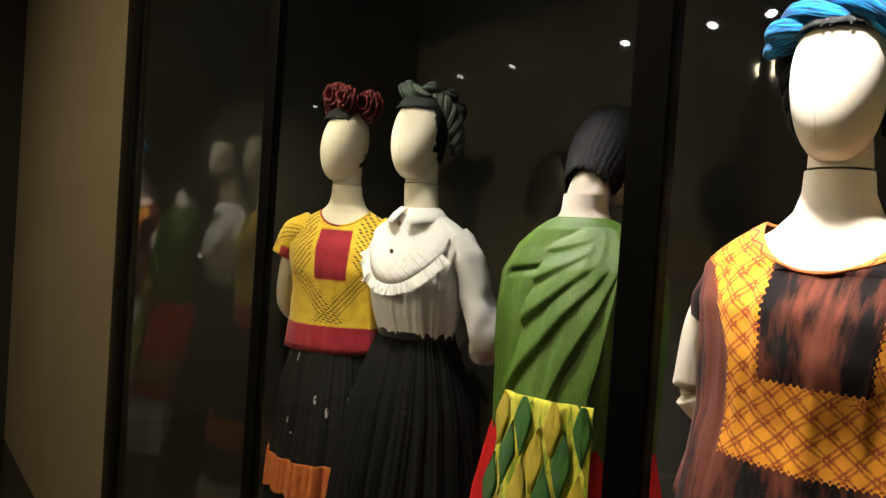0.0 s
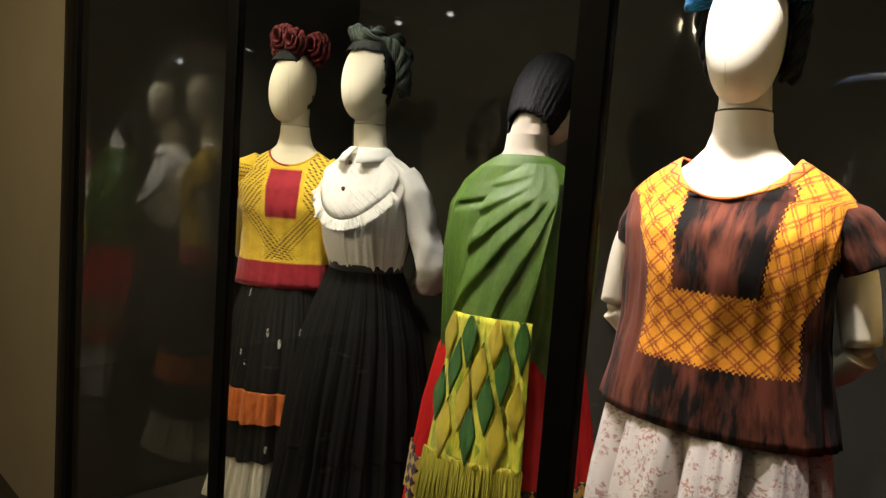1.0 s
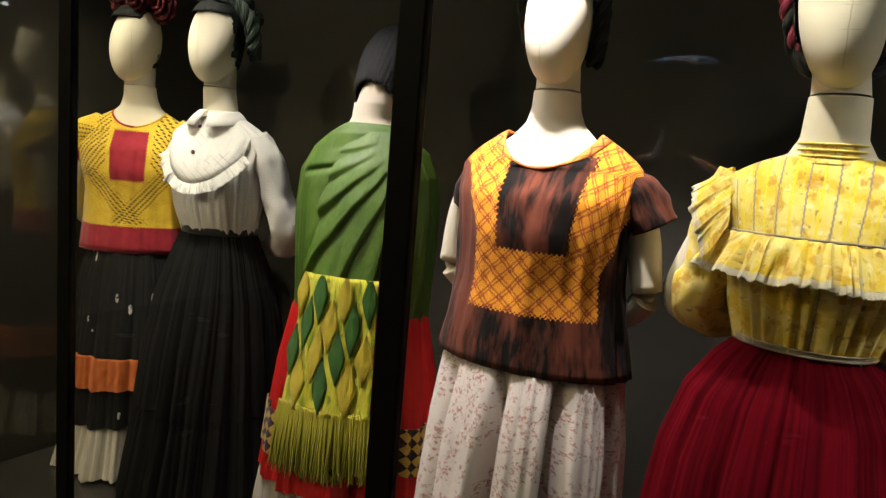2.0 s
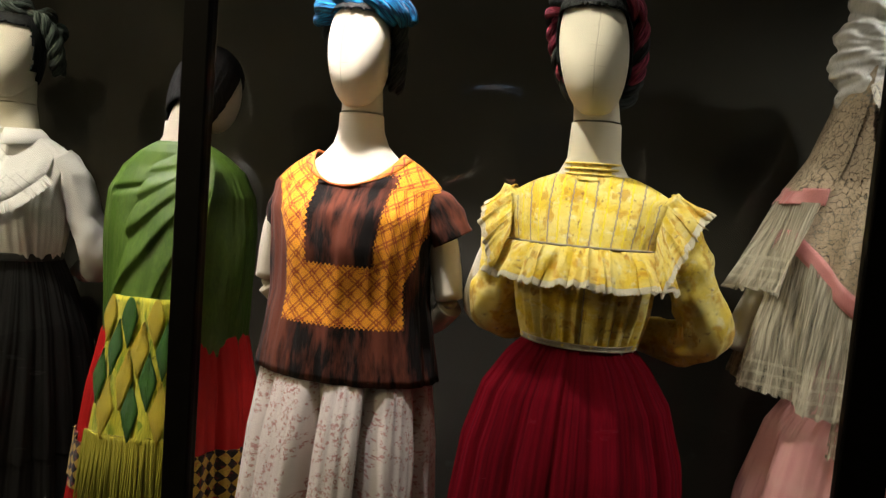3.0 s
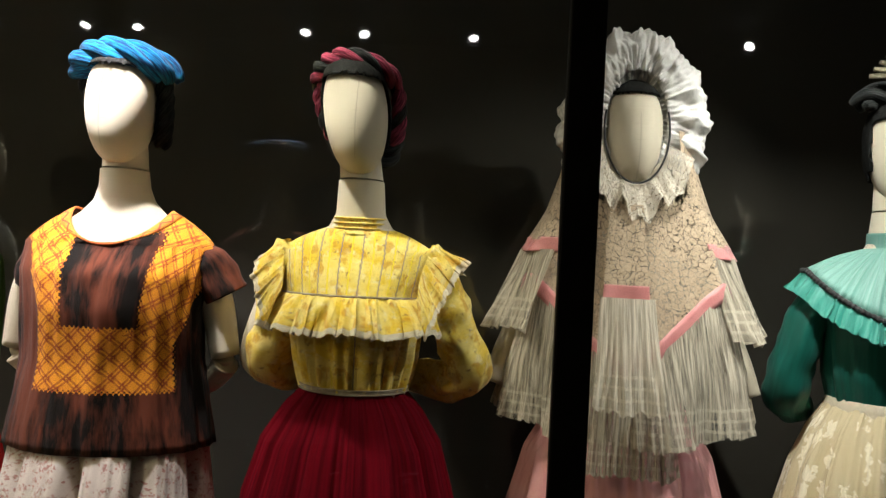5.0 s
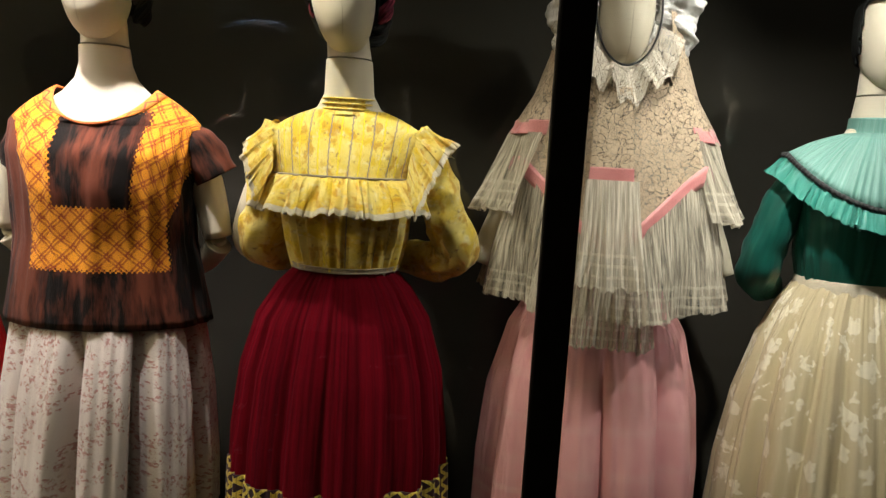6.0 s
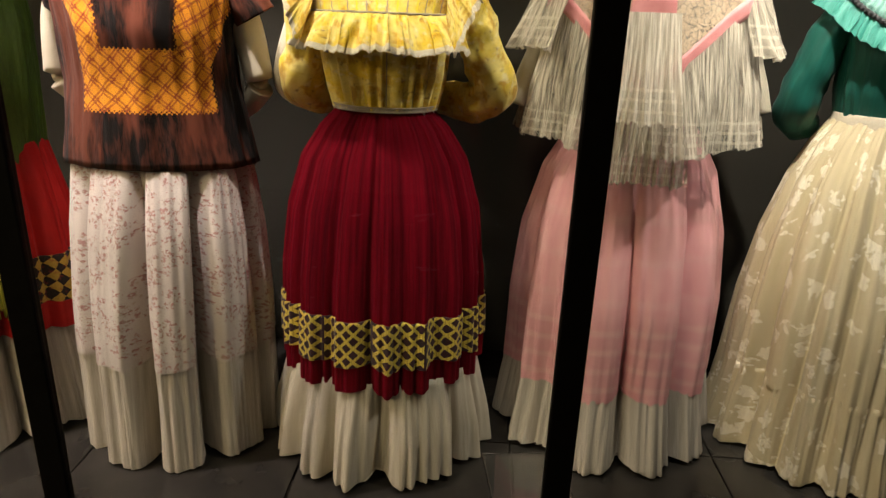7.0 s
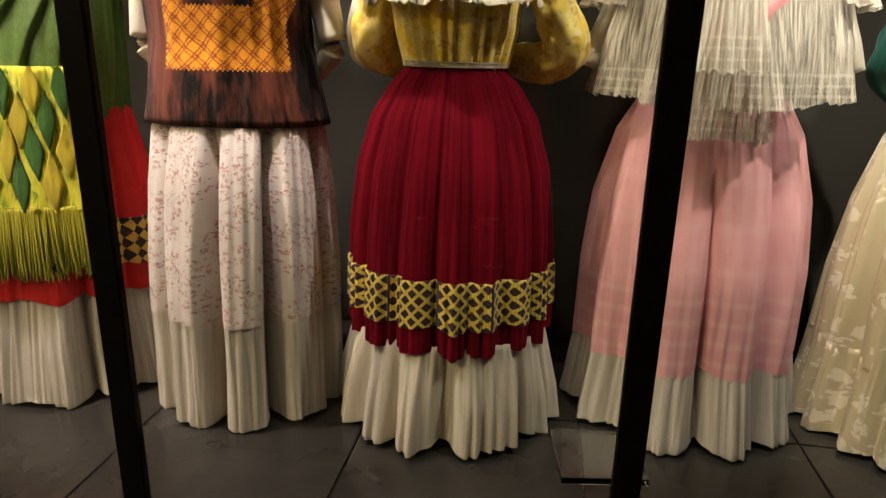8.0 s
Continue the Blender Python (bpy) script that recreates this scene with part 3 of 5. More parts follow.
for i, x in enumerate(POSTS):
    post = thing("glazing_post", x, 0.0, 0, "slim black steel post between the glass panes", "post", "posts of the display case")
    post["kind"] = "structure"
    flat_part("upright", box(-0.026, 0.026, -0.013, 0.013, -0.008, CEIL - 0.03, 0.003), IRON, post)
    if i:
        pane = tagged(flat_part("window_%d" % i, box(POSTS[i - 1] + 0.018, x - 0.018, -0.004, 0.004, -0.008, CEIL - 0.03), GLASS),
                      "clear glass pane of the display case", "glass pane", kind="structure")
        pane.visible_shadow = False


def tile_row():
    """Stone tiles of the case floor, each with an open joint."""
    shared = flat_part("tile", box(-0.297, 0.297, -0.297, 0.297, -0.011, -0.001, 0.002), STONE)
    base = bpy.data.objects["plinth_floor"]
    shared.parent = base
    first = True
    for i in range(9):
        for j in range(2):
            ob = shared if first else shared.copy()
            if not first:
                scene.collection.objects.link(ob)
                ob.parent = base
            first = False
            ob.matrix_basis = pose(END + 0.32 + i * 0.6, 0.335 + j * 0.6, 0, 0, 0, 0)


tile_row()


def spot_fitting(x, aim):
    """A small spotlight: canopy, arm, head with a bright face."""
    ob = thing("spotlight", x, LAMP_Y, 0, "small black ceiling spotlight, switched on", "spotlight", "spotlights in the case", CEIL)
    part("canopy", tube([(0, 0, 0), (0, 0, -0.012)], [0.03, 0.03], 20), FITTING, ob)
    part("arm", tube([(0, 0, -0.01), (0, 0, -0.03)], [0.006, 0.006], 10), FITTING, ob)
    d = (Vector((aim[0] - x, aim[1] - LAMP_Y, aim[2] - CEIL))).normalized()
    c = Vector((0, 0, -0.048))
    head = part("head", tube([c - d * 0.022, c - d * 0.016, c + d * 0.02], [0.012, 0.023, 0.027], 20), FITTING, ob)
    part("lamp_face", tube([c + d * 0.0205, c + d * 0.0225], [0.023, 0.022], 18), GLOW, head, "bright lamp face")


for x, aim, watts, beam, colour in LAMPS:
    spot_fitting(x, aim)

# ---- mannequins ----
BODY = [(0.62, 0.150, 0.110, 0.0), (0.80, 0.165, 0.118, 0.0), (0.90, 0.150, 0.108, 0.0), (0.985, 0.122, 0.092, 0.0), (1.06, 0.130, 0.096, -0.004),
        (1.15, 0.142, 0.112, -0.014), (1.21, 0.148, 0.110, -0.012), (1.27, 0.160, 0.092, 0.0), (1.315, 0.168, 0.078, 0.008),
        (1.345, 0.145, 0.070, 0.012), (1.372, 0.105, 0.062, 0.012), (1.405, 0.072, 0.056, 0.010), (1.44, 0.059, 0.054, 0.006), (1.478, 0.056, 0.054, 0.002)]
SLIM = BODY[:9] + [(1.345, 0.122, 0.066, 0.012), (1.368, 0.078, 0.058, 0.012), (1.40, 0.060, 0.055, 0.008), (1.478, 0.055, 0.054, 0.002)]


def head_geo(tilt=0.0, big=1.0):
    """An egg-shaped head with a flattened face, on a neck block."""
    rows = []
    for i in range(25):
        t = i / 24
        a = math.pi * (t - 0.5)
        z = 1.626 + 0.136 * math.sin(a) * big
        w = 0.0765 * math.cos(a) ** 0.66 * (0.90 + 0.11 * math.sin(a) + 0.08 * math.cos(a)) * big if 0 < i < 24 else 0.002
        d = 0.100 * math.cos(a) ** 0.85 * big if 0 < i < 24 else 0.002
        sh = -0.016 + 0.022 * math.sin(a)
        row = []
        for j in range(40):
            p = TAU * j / 40
            y = -math.cos(p)
            if y < 0:
                y *= 0.94
            row.append((w * math.sin(p), sh + d * y, z))
        rows.append(row)
    v, f, _ = loft(rows)
    for o, ring in ((0, range(40)), (24 * 40, range(40))):
        f.append(tuple(o + j for j in (ring if o else reversed(ring))))
    neck = shell([(1.482, 0.052, 0.054, 0.004), (1.52, 0.050, 0.056, 0.006), (1.56, 0.046, 0.058, 0.008)], 32)
    return join((v, f, [(p[0], p[2]) for p in v]), neck)


def head_pose(head_turn, nod):
    return Matrix.Translation((0, 0.01, 1.44)) @ Matrix.Rotation(radians(nod), 4, "X") @ Matrix.Rotation(radians(head_turn), 4, "Z") @ Matrix.Translation((0, -0.01, -1.44))


def mannequin(x, y, turn, label, arms=(), head_turn=0.0, nod=0.0, lift=0.0, form=SLIM):
    """One mesh: legs, body, arms, neck and featureless head."""
    torso = shell(form, 48)
    legs = [tube([(s * 0.075, 0, 0.0), (s * 0.075, 0, 0.04), (s * 0.078, 0.0, 0.35), (s * 0.08, 0, 0.72)], [0.05, 0.042, 0.055, 0.082], 16) for s in (-1, 1)]
    hd = head_geo()
    m = head_pose(head_turn, nod)
    hd = ([tuple(m @ Vector((p[0], p[1], p[2] + lift))) for p in hd[0]], hd[1], hd[2])
    limbs = [tube(p, r, 16) for p, r in arms]
    if nod or lift:
        limbs.append(tube([(0, 0.012, 1.40), m @ Vector((0, 0.008, 1.48 + lift)), m @ Vector((0, 0.0, 1.56 + lift))], [0.054, 0.053, 0.05], 24))
    ob = part("mannequin", join(torso, *legs, hd, *limbs), SKIN)
    ob.matrix_world = pose(x, y, 0, 0, 0, turn)
    return tagged(ob, label, "mannequin", "mannequins in the case")


def leaning(build, forward, side=0.0, tilt=0.0):
    """Builds a figure whose upper body leans from the waist up, by metres for each metre of height."""
    before = set(bpy.data.objects)
    build()
    for ob in set(bpy.data.objects) - before:
        if ob.type == "MESH":
            co = np.empty(len(ob.data.vertices) * 3, dtype=np.float32)
            ob.data.vertices.foreach_get("co", co)
            co = co.reshape(-1, 3)
            up = np.maximum(co[:, 2] - 0.98, 0.0)
            co[:, 0] += side * up + tilt * np.maximum(co[:, 2] - 1.48, 0.0)
            co[:, 1] -= forward * up
            ob.data.vertices.foreach_set("co", co.ravel())


def hidden_arm(s, el=(0.262, 0.02, 1.0), hand=(0.10, 0.15, 0.95)):
    """An arm that bends behind the back."""
    return ([(s * 0.150, 0.01, 1.29), (s * 0.205, 0.01, 1.20), (s * el[0], el[1], el[2]), (s * (el[0] * 0.6 + hand[0] * 0.4), 0.10, 0.97), (s * hand[0], hand[1], hand[2])],
            [0.042, 0.036, 0.028, 0.024, 0.018])


def hemmed(profile, turn_up=0.004):
    """The profile with a row close above its lower edge, so that the edge stays crisp."""
    low, above = profile[0], profile[1]
    e = turn_up / (above[0] - low[0])
    return [low, tuple(p + (q - p) * e for p, q in zip(low, above))] + list(profile[1:])


def skirt(name, x, y, turn, label, profile, count, depth, material, seed, parts=(), n=400, sharp=0.9, second=0.25, start=0.22, tubes=0.0):
    """A long gathered skirt; parts are further cloth tiers (name, profile, count, depth, material, label)."""
    ob = thing(name, x, y, turn, label, "skirt")
    top, low = profile[-1][0], profile[0][0]
    part("skirt_cloth", shell(hemmed(profile), n, pleats(count, depth, seed, low, top, sharp=sharp, second=second, start=start, tubes=tubes), steps=9), material, ob, thick=0.003)
    for k, (pn, prof, c, d, mat, lab) in enumerate(parts):
        if len(prof[0]) == 3:
            prof = [(z, a, b, 0.0) for z, a, b in prof]
        same = c <= 0 or c == count      # the tier follows the folds of the skirt above; -c adds fine pleats
        sh = pleats(count if same else c, d, seed if same else seed + k + 1, low if same else prof[0][0], top if same else prof[-1][0], sharp=sharp, fine_count=max(-c, 0), second=second, start=start, tubes=tubes)
        part(pn, shell(hemmed(prof), n if c > 0 else 480, sh, steps=8), mat, ob, lab, thick=0.003)
    return ob


def grown(profile, g):
    return [(z, a + g, b + g, d) for z, a, b, d in profile]


def blouse_shell(profile, neck, n=200, fold=0.03, seed=1, shoulder=0.205, steps=5):
    """The body of a blouse that closes over the shoulders to a neckline. neck: (half width, half depth, z front, z side, z back)."""
    zs = profile[-1][0]
    a0, b0, d0 = profile[-1][1:]
    na, nb, zf, zd, zb = neck
    extra = []

    def shape(phi, z, s):
        f = noise.noise((math.sin(phi) * 5 + seed, math.cos(phi) * 5, z * 4 + seed)) + 0.5 * noise.noise((math.sin(phi) * 14, math.cos(phi) * 14 + seed, z * 5))
        return 1 + fold * f, 0.0
    v, f, t = shell(profile, n, shape, steps=steps)
    rows_v = [v[i:i + n + 1] for i in range(0, len(v), n + 1)]
    rows_t = [t[i:i + n + 1] for i in range(0, len(t), n + 1)]
    last, lt = rows_v[-1], rows_t[-1]
    wide = max(p[1] for p in profile)
    K = 9
    for k in range(1, K + 1):
        e = k / K
        row, uv = [], []
        for j in range(n + 1):
            phi = -math.pi + TAU * j / n
            c = math.cos(phi)
            zn = zd + (zf - zd) * max(c, 0) ** 1.3 + (zb - zd) * max(-c, 0) ** 1.3
            q = Vector((na * math.sin(phi), -nb * c + 0.008, zn))
            p = Vector(last[j])
            m = p.lerp(q, e)
            lift = math.sin(math.pi * e) * 0.008
            m.z = p.z + (zn - p.z) * e ** 0.8 + lift * abs(math.sin(phi)) * 0.6
            row.append(tuple(m))
            uv.append((m.x * 1.05 if c > 0 else lt[j][0], m.z))
        rows_v.append(row)
        rows_t.append(uv)
    # front faces read their pattern across the chest
    return loft(rows_v, False, rows_t)


def collar_ring(na, nb, zf, zd, zb, h, material, ob, name="collar", r=0.006):
    pts = []
    for j in range(49):
        phi = -math.pi + TAU * j / 48
        c = math.cos(phi)
        pts.append((na * math.sin(phi), -nb * c + 0.008, zd + (zf - zd) * max(c, 0) ** 1.3 + (zb - zd) * max(-c, 0) ** 1.3 + h))
    return part(name, tube(pts, [r] * len(pts), 8, cap=False), material, ob)


def sleeve(s, pts, radii, fold=0.1, seed=0):
    return tube([(s * x, y, z) for x, y, z in pts], radii, 28, fold, seed + s)


def braid(path, r, strands=3, twist=38.0, seed=0, plump=1.0):
    """Plaited strands wound round a path of points; a list of strand geometries."""
    pts = [Vector(p) for p in path]
    dense = []
    for i in range(len(pts) - 1):
        p0, p1, p2, p3 = pts[max(i - 1, 0)], pts[i], pts[i + 1], pts[min(i + 2, len(pts) - 1)]
        for k in range(8):
            t = k / 8
            dense.append(0.5 * ((2 * p1) + (p2 - p0) * t + (2 * p0 - 5 * p1 + 4 * p2 - p3) * t * t + (3 * p1 - p0 - 3 * p2 + p3) * t ** 3))
    dense.append(pts[-1])
    out, side = [], None
    frames, run = [], 0.0
    for i, p in enumerate(dense):
        d = (dense[min(i + 1, len(dense) - 1)] - dense[max(i - 1, 0)]).normalized()
        if side is None:
            side = d.orthogonal().normalized()
        side = (side - d * side.dot(d)).normalized()
        run += (p - dense[i - 1]).length if i else 0.0
        frames.append((p, side.copy(), d.cross(side), run))
    for k in range(strands):
        line = [p + (s * math.cos(w * twist + TAU * k / strands) + u * math.sin(w * twist + TAU * k / strands)) * r * 0.60 for p, s, u, w in frames]
        n = len(line)
        rad = [r * 0.60 * plump * (0.55 + 0.45 * min(1, 6 * min(i, n - 1 - i) / n)) for i in range(n)]
        out.append(strand(line, rad, seed + k))
    return out


def strand(line, rad, seed=0, n=10):
    rows, uvs, run, side = [], [], 0.0, None
    for i, p in enumerate(line):
        d = (line[min(i + 1, len(line) - 1)] - line[max(i - 1, 0)]).normalized()
        if side is None:
            side = d.orthogonal().normalized()
        side = (side - d * side.dot(d)).normalized()
        up = d.cross(side)
        run += (p - line[i - 1]).length if i else 0
        rows.append([p + (side * math.cos(TAU * j / n) + up * math.sin(TAU * j / n)) * rad[i] for j in range(n + 1)])
        uvs.append([(0.02 * j / n + seed, run) for j in range(n + 1)])
    v, f, t = loft(rows, False, uvs)
    f.append(tuple(range(n))[::-1])
    f.append(tuple((len(rows) - 1) * (n + 1) + j for j in range(n)))
    return v, f, t


def hair_cap(front=0.35, low=1.56, grow=0.010, seed=0):
    """Hair that hugs the head behind a ragged hairline. front: how far the hairline comes forward (0 crown, 1 brow)."""
    verts, faces, uvs, idx = [], [], [], {}
    n, m = 96, 44
    for i in range(m + 1):
        a = -0.62 + (math.pi / 2 + 0.62) * i / m
        for j in range(n):
            p = TAU * j / n
            w = (0.0765 * max(math.cos(a), 0.001) ** 0.66 * (0.90 + 0.11 * math.sin(a) + 0.08 * math.cos(a)) + grow)
            d = 0.100 * max(math.cos(a), 0.001) ** 0.85 + grow * 1.4
            if i == m:
                w = d = 0.001
            k = 1 + 0.03 * noise.noise((p * 9, a * 3, seed))
            y = -math.cos(p)
            z = 1.626 + (0.136 + grow) * math.sin(a)
            verts.append((w * k * math.sin(p), -0.016 + 0.022 * math.sin(a) + d * k * y * (0.94 if y < 0 else 1), z))
            uvs.append((p * 0.1, z))
    for i in range(m):
        for j in range(n):
            k = (j + 1) % n
            x, y, z = verts[i * n + j]
            jag = 0.006 * noise.noise((j * 0.9, i * 0.4, seed + 5))
            line = 1.715 - front * 0.02 + jag
            edge = -0.012 + jag
            if z > line or (y > edge and z > low + jag * 2 and (z > 1.575 or y > 0.012)):
                faces.append((i * n + j, i * n + k, (i + 1) * n + k, (i + 1) * n + j))
    return verts, faces, uvs

# ---- the dressed figures ----
def tunic_profile(half, depth, low, slack=0.0):
    return [(low, half, depth, 0.0), (low + 0.10, half * 0.92, depth * 0.97, 0.0), (1.02, half * 0.84, depth * 0.94, -0.004), (1.15, half * 0.84, depth, -0.01),
            (1.23, half * 0.90, depth * 0.92, -0.006), (1.295, 0.232, 0.092, 0.004)]


def figure_velvet():
    """Velvet huipil over a flower-print skirt, blue wool braid."""
    x, y, turn = -0.095, 0.65, 3
    arms = [([(s * 0.15, 0.01, 1.29), (s * 0.225, 0.02, 1.19), (s * 0.262, 0.03, 1.03)], [0.044, 0.042, 0.036]) for s in (-1, 1)]
    arms += [([(s * 0.262, 0.035, 1.012), (s * 0.225, 0.06, 0.965), (s * 0.16, 0.11, 0.925)], [0.035, 0.030, 0.022]) for s in (-1, 1)]
    arms += [([(s * 0.262, 0.03, 1.024), (s * 0.262, 0.035, 1.015)], [0.020, 0.020]) for s in (-1, 1)]
    mannequin(x, y, turn, "cream jersey mannequin with a featureless head, bare jointed arms", arms, form=BODY)
    ob = thing("huipil", x, y, turn, "brown velvet huipil with orange plaid embroidered panels", "blouse")
    mat = make_huipil_velvet()
    prof = tunic_profile(0.252, 0.150, 0.815)
    neck = (0.120, 0.100, 1.298, 1.385, 1.37)
    cloth = blouse_shell(prof, neck, fold=0.055, seed=3)
    part("body", cloth, mat, ob, thick=0.003)
    ring = [(px, py - 0.0012, pz + 0.0012) for px, py, pz in cloth[0][-603:]]
    rows = [ring[k:k + 201] for k in (0, 201, 402)]
    run = [[(0.13 * TAU * j / 200, 0.016 * k) for j in range(201)] for k in range(3)]
    part("neck_facing", loft(rows, False, run), make_facing(), ob, "orange band with a red zigzag", thick=0.001)
    for s in (-1, 1):
        part("sleeve", sleeve(s, [(0.180 + 0.012 * s, 0.002, 1.280), (0.200 + 0.016 * s, 0.006, 1.256), (0.216 + 0.020 * s, 0.010, 1.224), (0.232 + 0.026 * s, 0.016, 1.184)], [0.034, 0.050, 0.055, 0.057], 0.20, 2), make_huipil_velvet(True), ob)
    collar_ring(*neck, -0.002, ORANGE_BAND, ob, "neck_band", 0.003)
    low = [(0.310, 0.272, 0.240, -0.01), (0.45, 0.270, 0.228, -0.006), (0.65, 0.258, 0.195, 0.0), (0.80, 0.238, 0.150, 0.0), (0.90, 0.190, 0.118, 0.0), (0.98, 0.130, 0.095, 0.0)]
    hem = [(0.012, 0.276, 0.252, -0.012), (0.17, 0.272, 0.243, -0.01), (0.316, 0.270, 0.238, -0.01)]
    skirt("floral_skirt", x, y, turn, "white cotton skirt with small brown flowers and pleated hem", low, 9, 0.36, make_flower_print(), 14,
          [("pleated_hem", hem, -64, 0.36, WHITE_PLEAT, "white pleated cotton flounce")], second=0.05, start=0.6, tubes=0.12)
    wig = thing("wig", x, y, turn, "dark wool hair with a thick blue braid on top", "wig")
    part("hair", hair_cap(0.2, 1.56, 0.008, 1), DARK_FELT, wig, thick=0.003)
    arc = [(0.112 * math.sin(a), -0.045 + 0.06 * abs(math.sin(a)) ** 2, 1.700 + 0.046 * math.cos(a)) for a in np.linspace(-1.55, 1.55, 11)]
    for g in braid(arc, 0.034, 4, 26.0, 2, 1.0):
        part("blue_strand", g, BLUE_WOOL, wig, "blue wool strand")
    for s in (-1, 1):
        drop = [(s * 0.094, 0.0, 1.715), (s * 0.094, 0.012, 1.67), (s * 0.088, 0.025, 1.62), (s * 0.078, 0.04, 1.575), (s * 0.068, 0.05, 1.545)]
        for g in braid(drop, 0.019, 3, 62.0, 8):
            part("dark_strand", g, DARK_WOOL, wig)


def figure_yellow_blouse():
    """Yellow floral blouse with ruffles, crimson skirt."""
    x, y, turn = 0.500, 0.67, 0
    mannequin(x, y, turn, "cream jersey mannequin with a featureless head, arms behind its back", [hidden_arm(-1, (0.275, 0.045, 1.03), (0.14, 0.14, 0.975)), hidden_arm(1, (0.275, 0.045, 1.03), (0.14, 0.14, 0.975))])
    ob = thing("floral_blouse", x, y, turn, "yellow floral cotton blouse with lace-edged ruffles", "blouse")
    prof = [(0.975, 0.122, 0.100, 0.0), (1.00, 0.126, 0.104, 0.0), (1.06, 0.142, 0.108, -0.004), (1.13, 0.156, 0.113, -0.006), (1.20, 0.170, 0.124, -0.014),
            (1.26, 0.184, 0.108, -0.004), (1.305, 0.192, 0.088, 0.004)]
    neck = (0.062, 0.058, 1.364, 1.371, 1.377)

    def gathers(phi, z, s):
        k = math.exp(-((z - 1.0) / 0.1) ** 2)
        return 1 + 0.060 * (0.30 + k) * math.sin(phi * 26 + 3 * noise.noise((phi * 3, 0, 0.2))) + 0.03 * noise.noise((phi * 6, z * 6, 0.4)), 0.0
    part("body", blouse_shell(prof, neck, fold=0.03, seed=9), FLORAL, ob, thick=0.003)
    part("gathered_waist", shell([(0.975, 0.125, 0.103, 0.0), (1.06, 0.147, 0.114, -0.004), (1.15, 0.162, 0.118, -0.006)], 240, gathers, steps=8), FLORAL_PLAIN, ob)
    part("collar", shell([(1.350, 0.080, 0.073, 0.009), (1.362, 0.068, 0.065, 0.010), (1.376, 0.063, 0.061, 0.009), (1.390, 0.062, 0.060, 0.009)], 64), FLORAL_PLAIN, ob)
    for k in range(3):
        collar_ring(0.068 - 0.0025 * k, 0.065 - 0.002 * k, 1.363 + 0.012 * k, 1.365 + 0.012 * k, 1.367 + 0.012 * k, 0, FLORAL_PLAIN, ob, "collar_cord", 0.0026)
    for s in (-1, 1):
        part("sleeve", sleeve(s, [(0.15, 0.005, 1.31), (0.198 + 0.010 * s, 0.01, 1.22), (0.222 + 0.016 * s, 0.02, 1.13), (0.252 + 0.024 * s, 0.04, 1.035), (0.215 + 0.020 * s, 0.085, 0.995), (0.12, 0.125, 0.990)],
                              [0.052, 0.056, 0.056, 0.058, 0.054, 0.040], 0.26, 4), FLORAL_PLAIN, ob)
    # yoke ruffle round the front, from armhole to armhole
    path = []
    for i in range(321):
        phi = -1.22 + 2.44 * i / 320
        p, o = torso_at(prof, phi, 1.205, 0.004)
        path.append((p, o, Vector((0, 0, -1))))
    part("yoke_ruffle", ruffle(path, 0.078, 0.046, 0.030, 0.0105, 4), FLORAL_PLAIN, ob)
    part("lace_edge", ruffle(path, 0.089, 0.051, 0.030, 0.0108, 4, 3, 0.87, 0.004), LACE_EDGE, ob, "cream lace edging")
    seam = [torso_at(prof, -1.22 + 2.44 * i / 40, 1.207, 0.007)[0] for i in range(41)]
    part("piping", tube(seam, [0.0026] * 41, 8), BELT_CLOTH, ob)
    for s in (-1, 1):
        path = []
        for i in range(260):
            q = i / 259
            a = -0.35 + 3.0 * q
            p = Vector((s * (0.155 + 0.020 * math.sin(max(min(a, 1.9), 0.0))), -0.115 + 0.19 * q, 1.205 + 0.127 * math.sin(min(q * 2.4, math.pi / 2)) - 0.08 * max(q - 0.72, 0)))
            up = math.sin(min(q * 2.2, math.pi / 2))
            out = Vector((s * 0.6, -0.55 + 0.8 * q, 0.45)).normalized()
            path.append((p, out, Vector((s * (0.22 + 0.56 * up), -0.16 + 0.2 * q, -0.95 + 0.30 * up)).normalized()))
        part("shoulder_ruffle", ruffle(path, 0.078, 0.010, 0.028, 0.0085, 6 + s), FLORAL_PLAIN, ob)
        part("lace_edge", ruffle(path, 0.088, 0.012, 0.028, 0.0088, 6 + s, 3, 0.87, 0.004), LACE_EDGE, ob, "cream lace edging")
    belt = thing("belt", x, y, turn, "narrow silver braid belt at the waist", "belt")
    part("strap", shell([(0.979, 0.133, 0.111, 0.0), (0.983, 0.134, 0.112, 0.0), (0.987, 0.133, 0.111, 0.0)], 96), BELT_CLOTH, belt, thick=0.003)
    for k in (0.978, 0.988):
        part("edge_cord", tube([(0.135 * math.sin(a), -0.113 * math.cos(a), k) for a in np.linspace(-math.pi, math.pi, 49)], [0.0022] * 49, 6, cap=False), BELT_CLOTH, belt)
    main = [(0.275, 0.290, 0.262, 0.0), (0.34, 0.290, 0.256, 0.0), (0.55, 0.284, 0.226, 0.0), (0.72, 0.262, 0.195, 0.0), (0.85, 0.222, 0.16, 0.0), (0.93, 0.170, 0.130, 0.0), (0.978, 0.124, 0.103, 0.0)]
    band = [(0.345, 0.294, 0.260, 0.0), (0.40, 0.293, 0.252, 0.0), (0.465, 0.291, 0.244, 0.0)]
    hem = [(0.020, 0.330, 0.315, 0.0), (0.12, 0.316, 0.290, 0.0), (0.29, 0.270, 0.236, 0.0)]
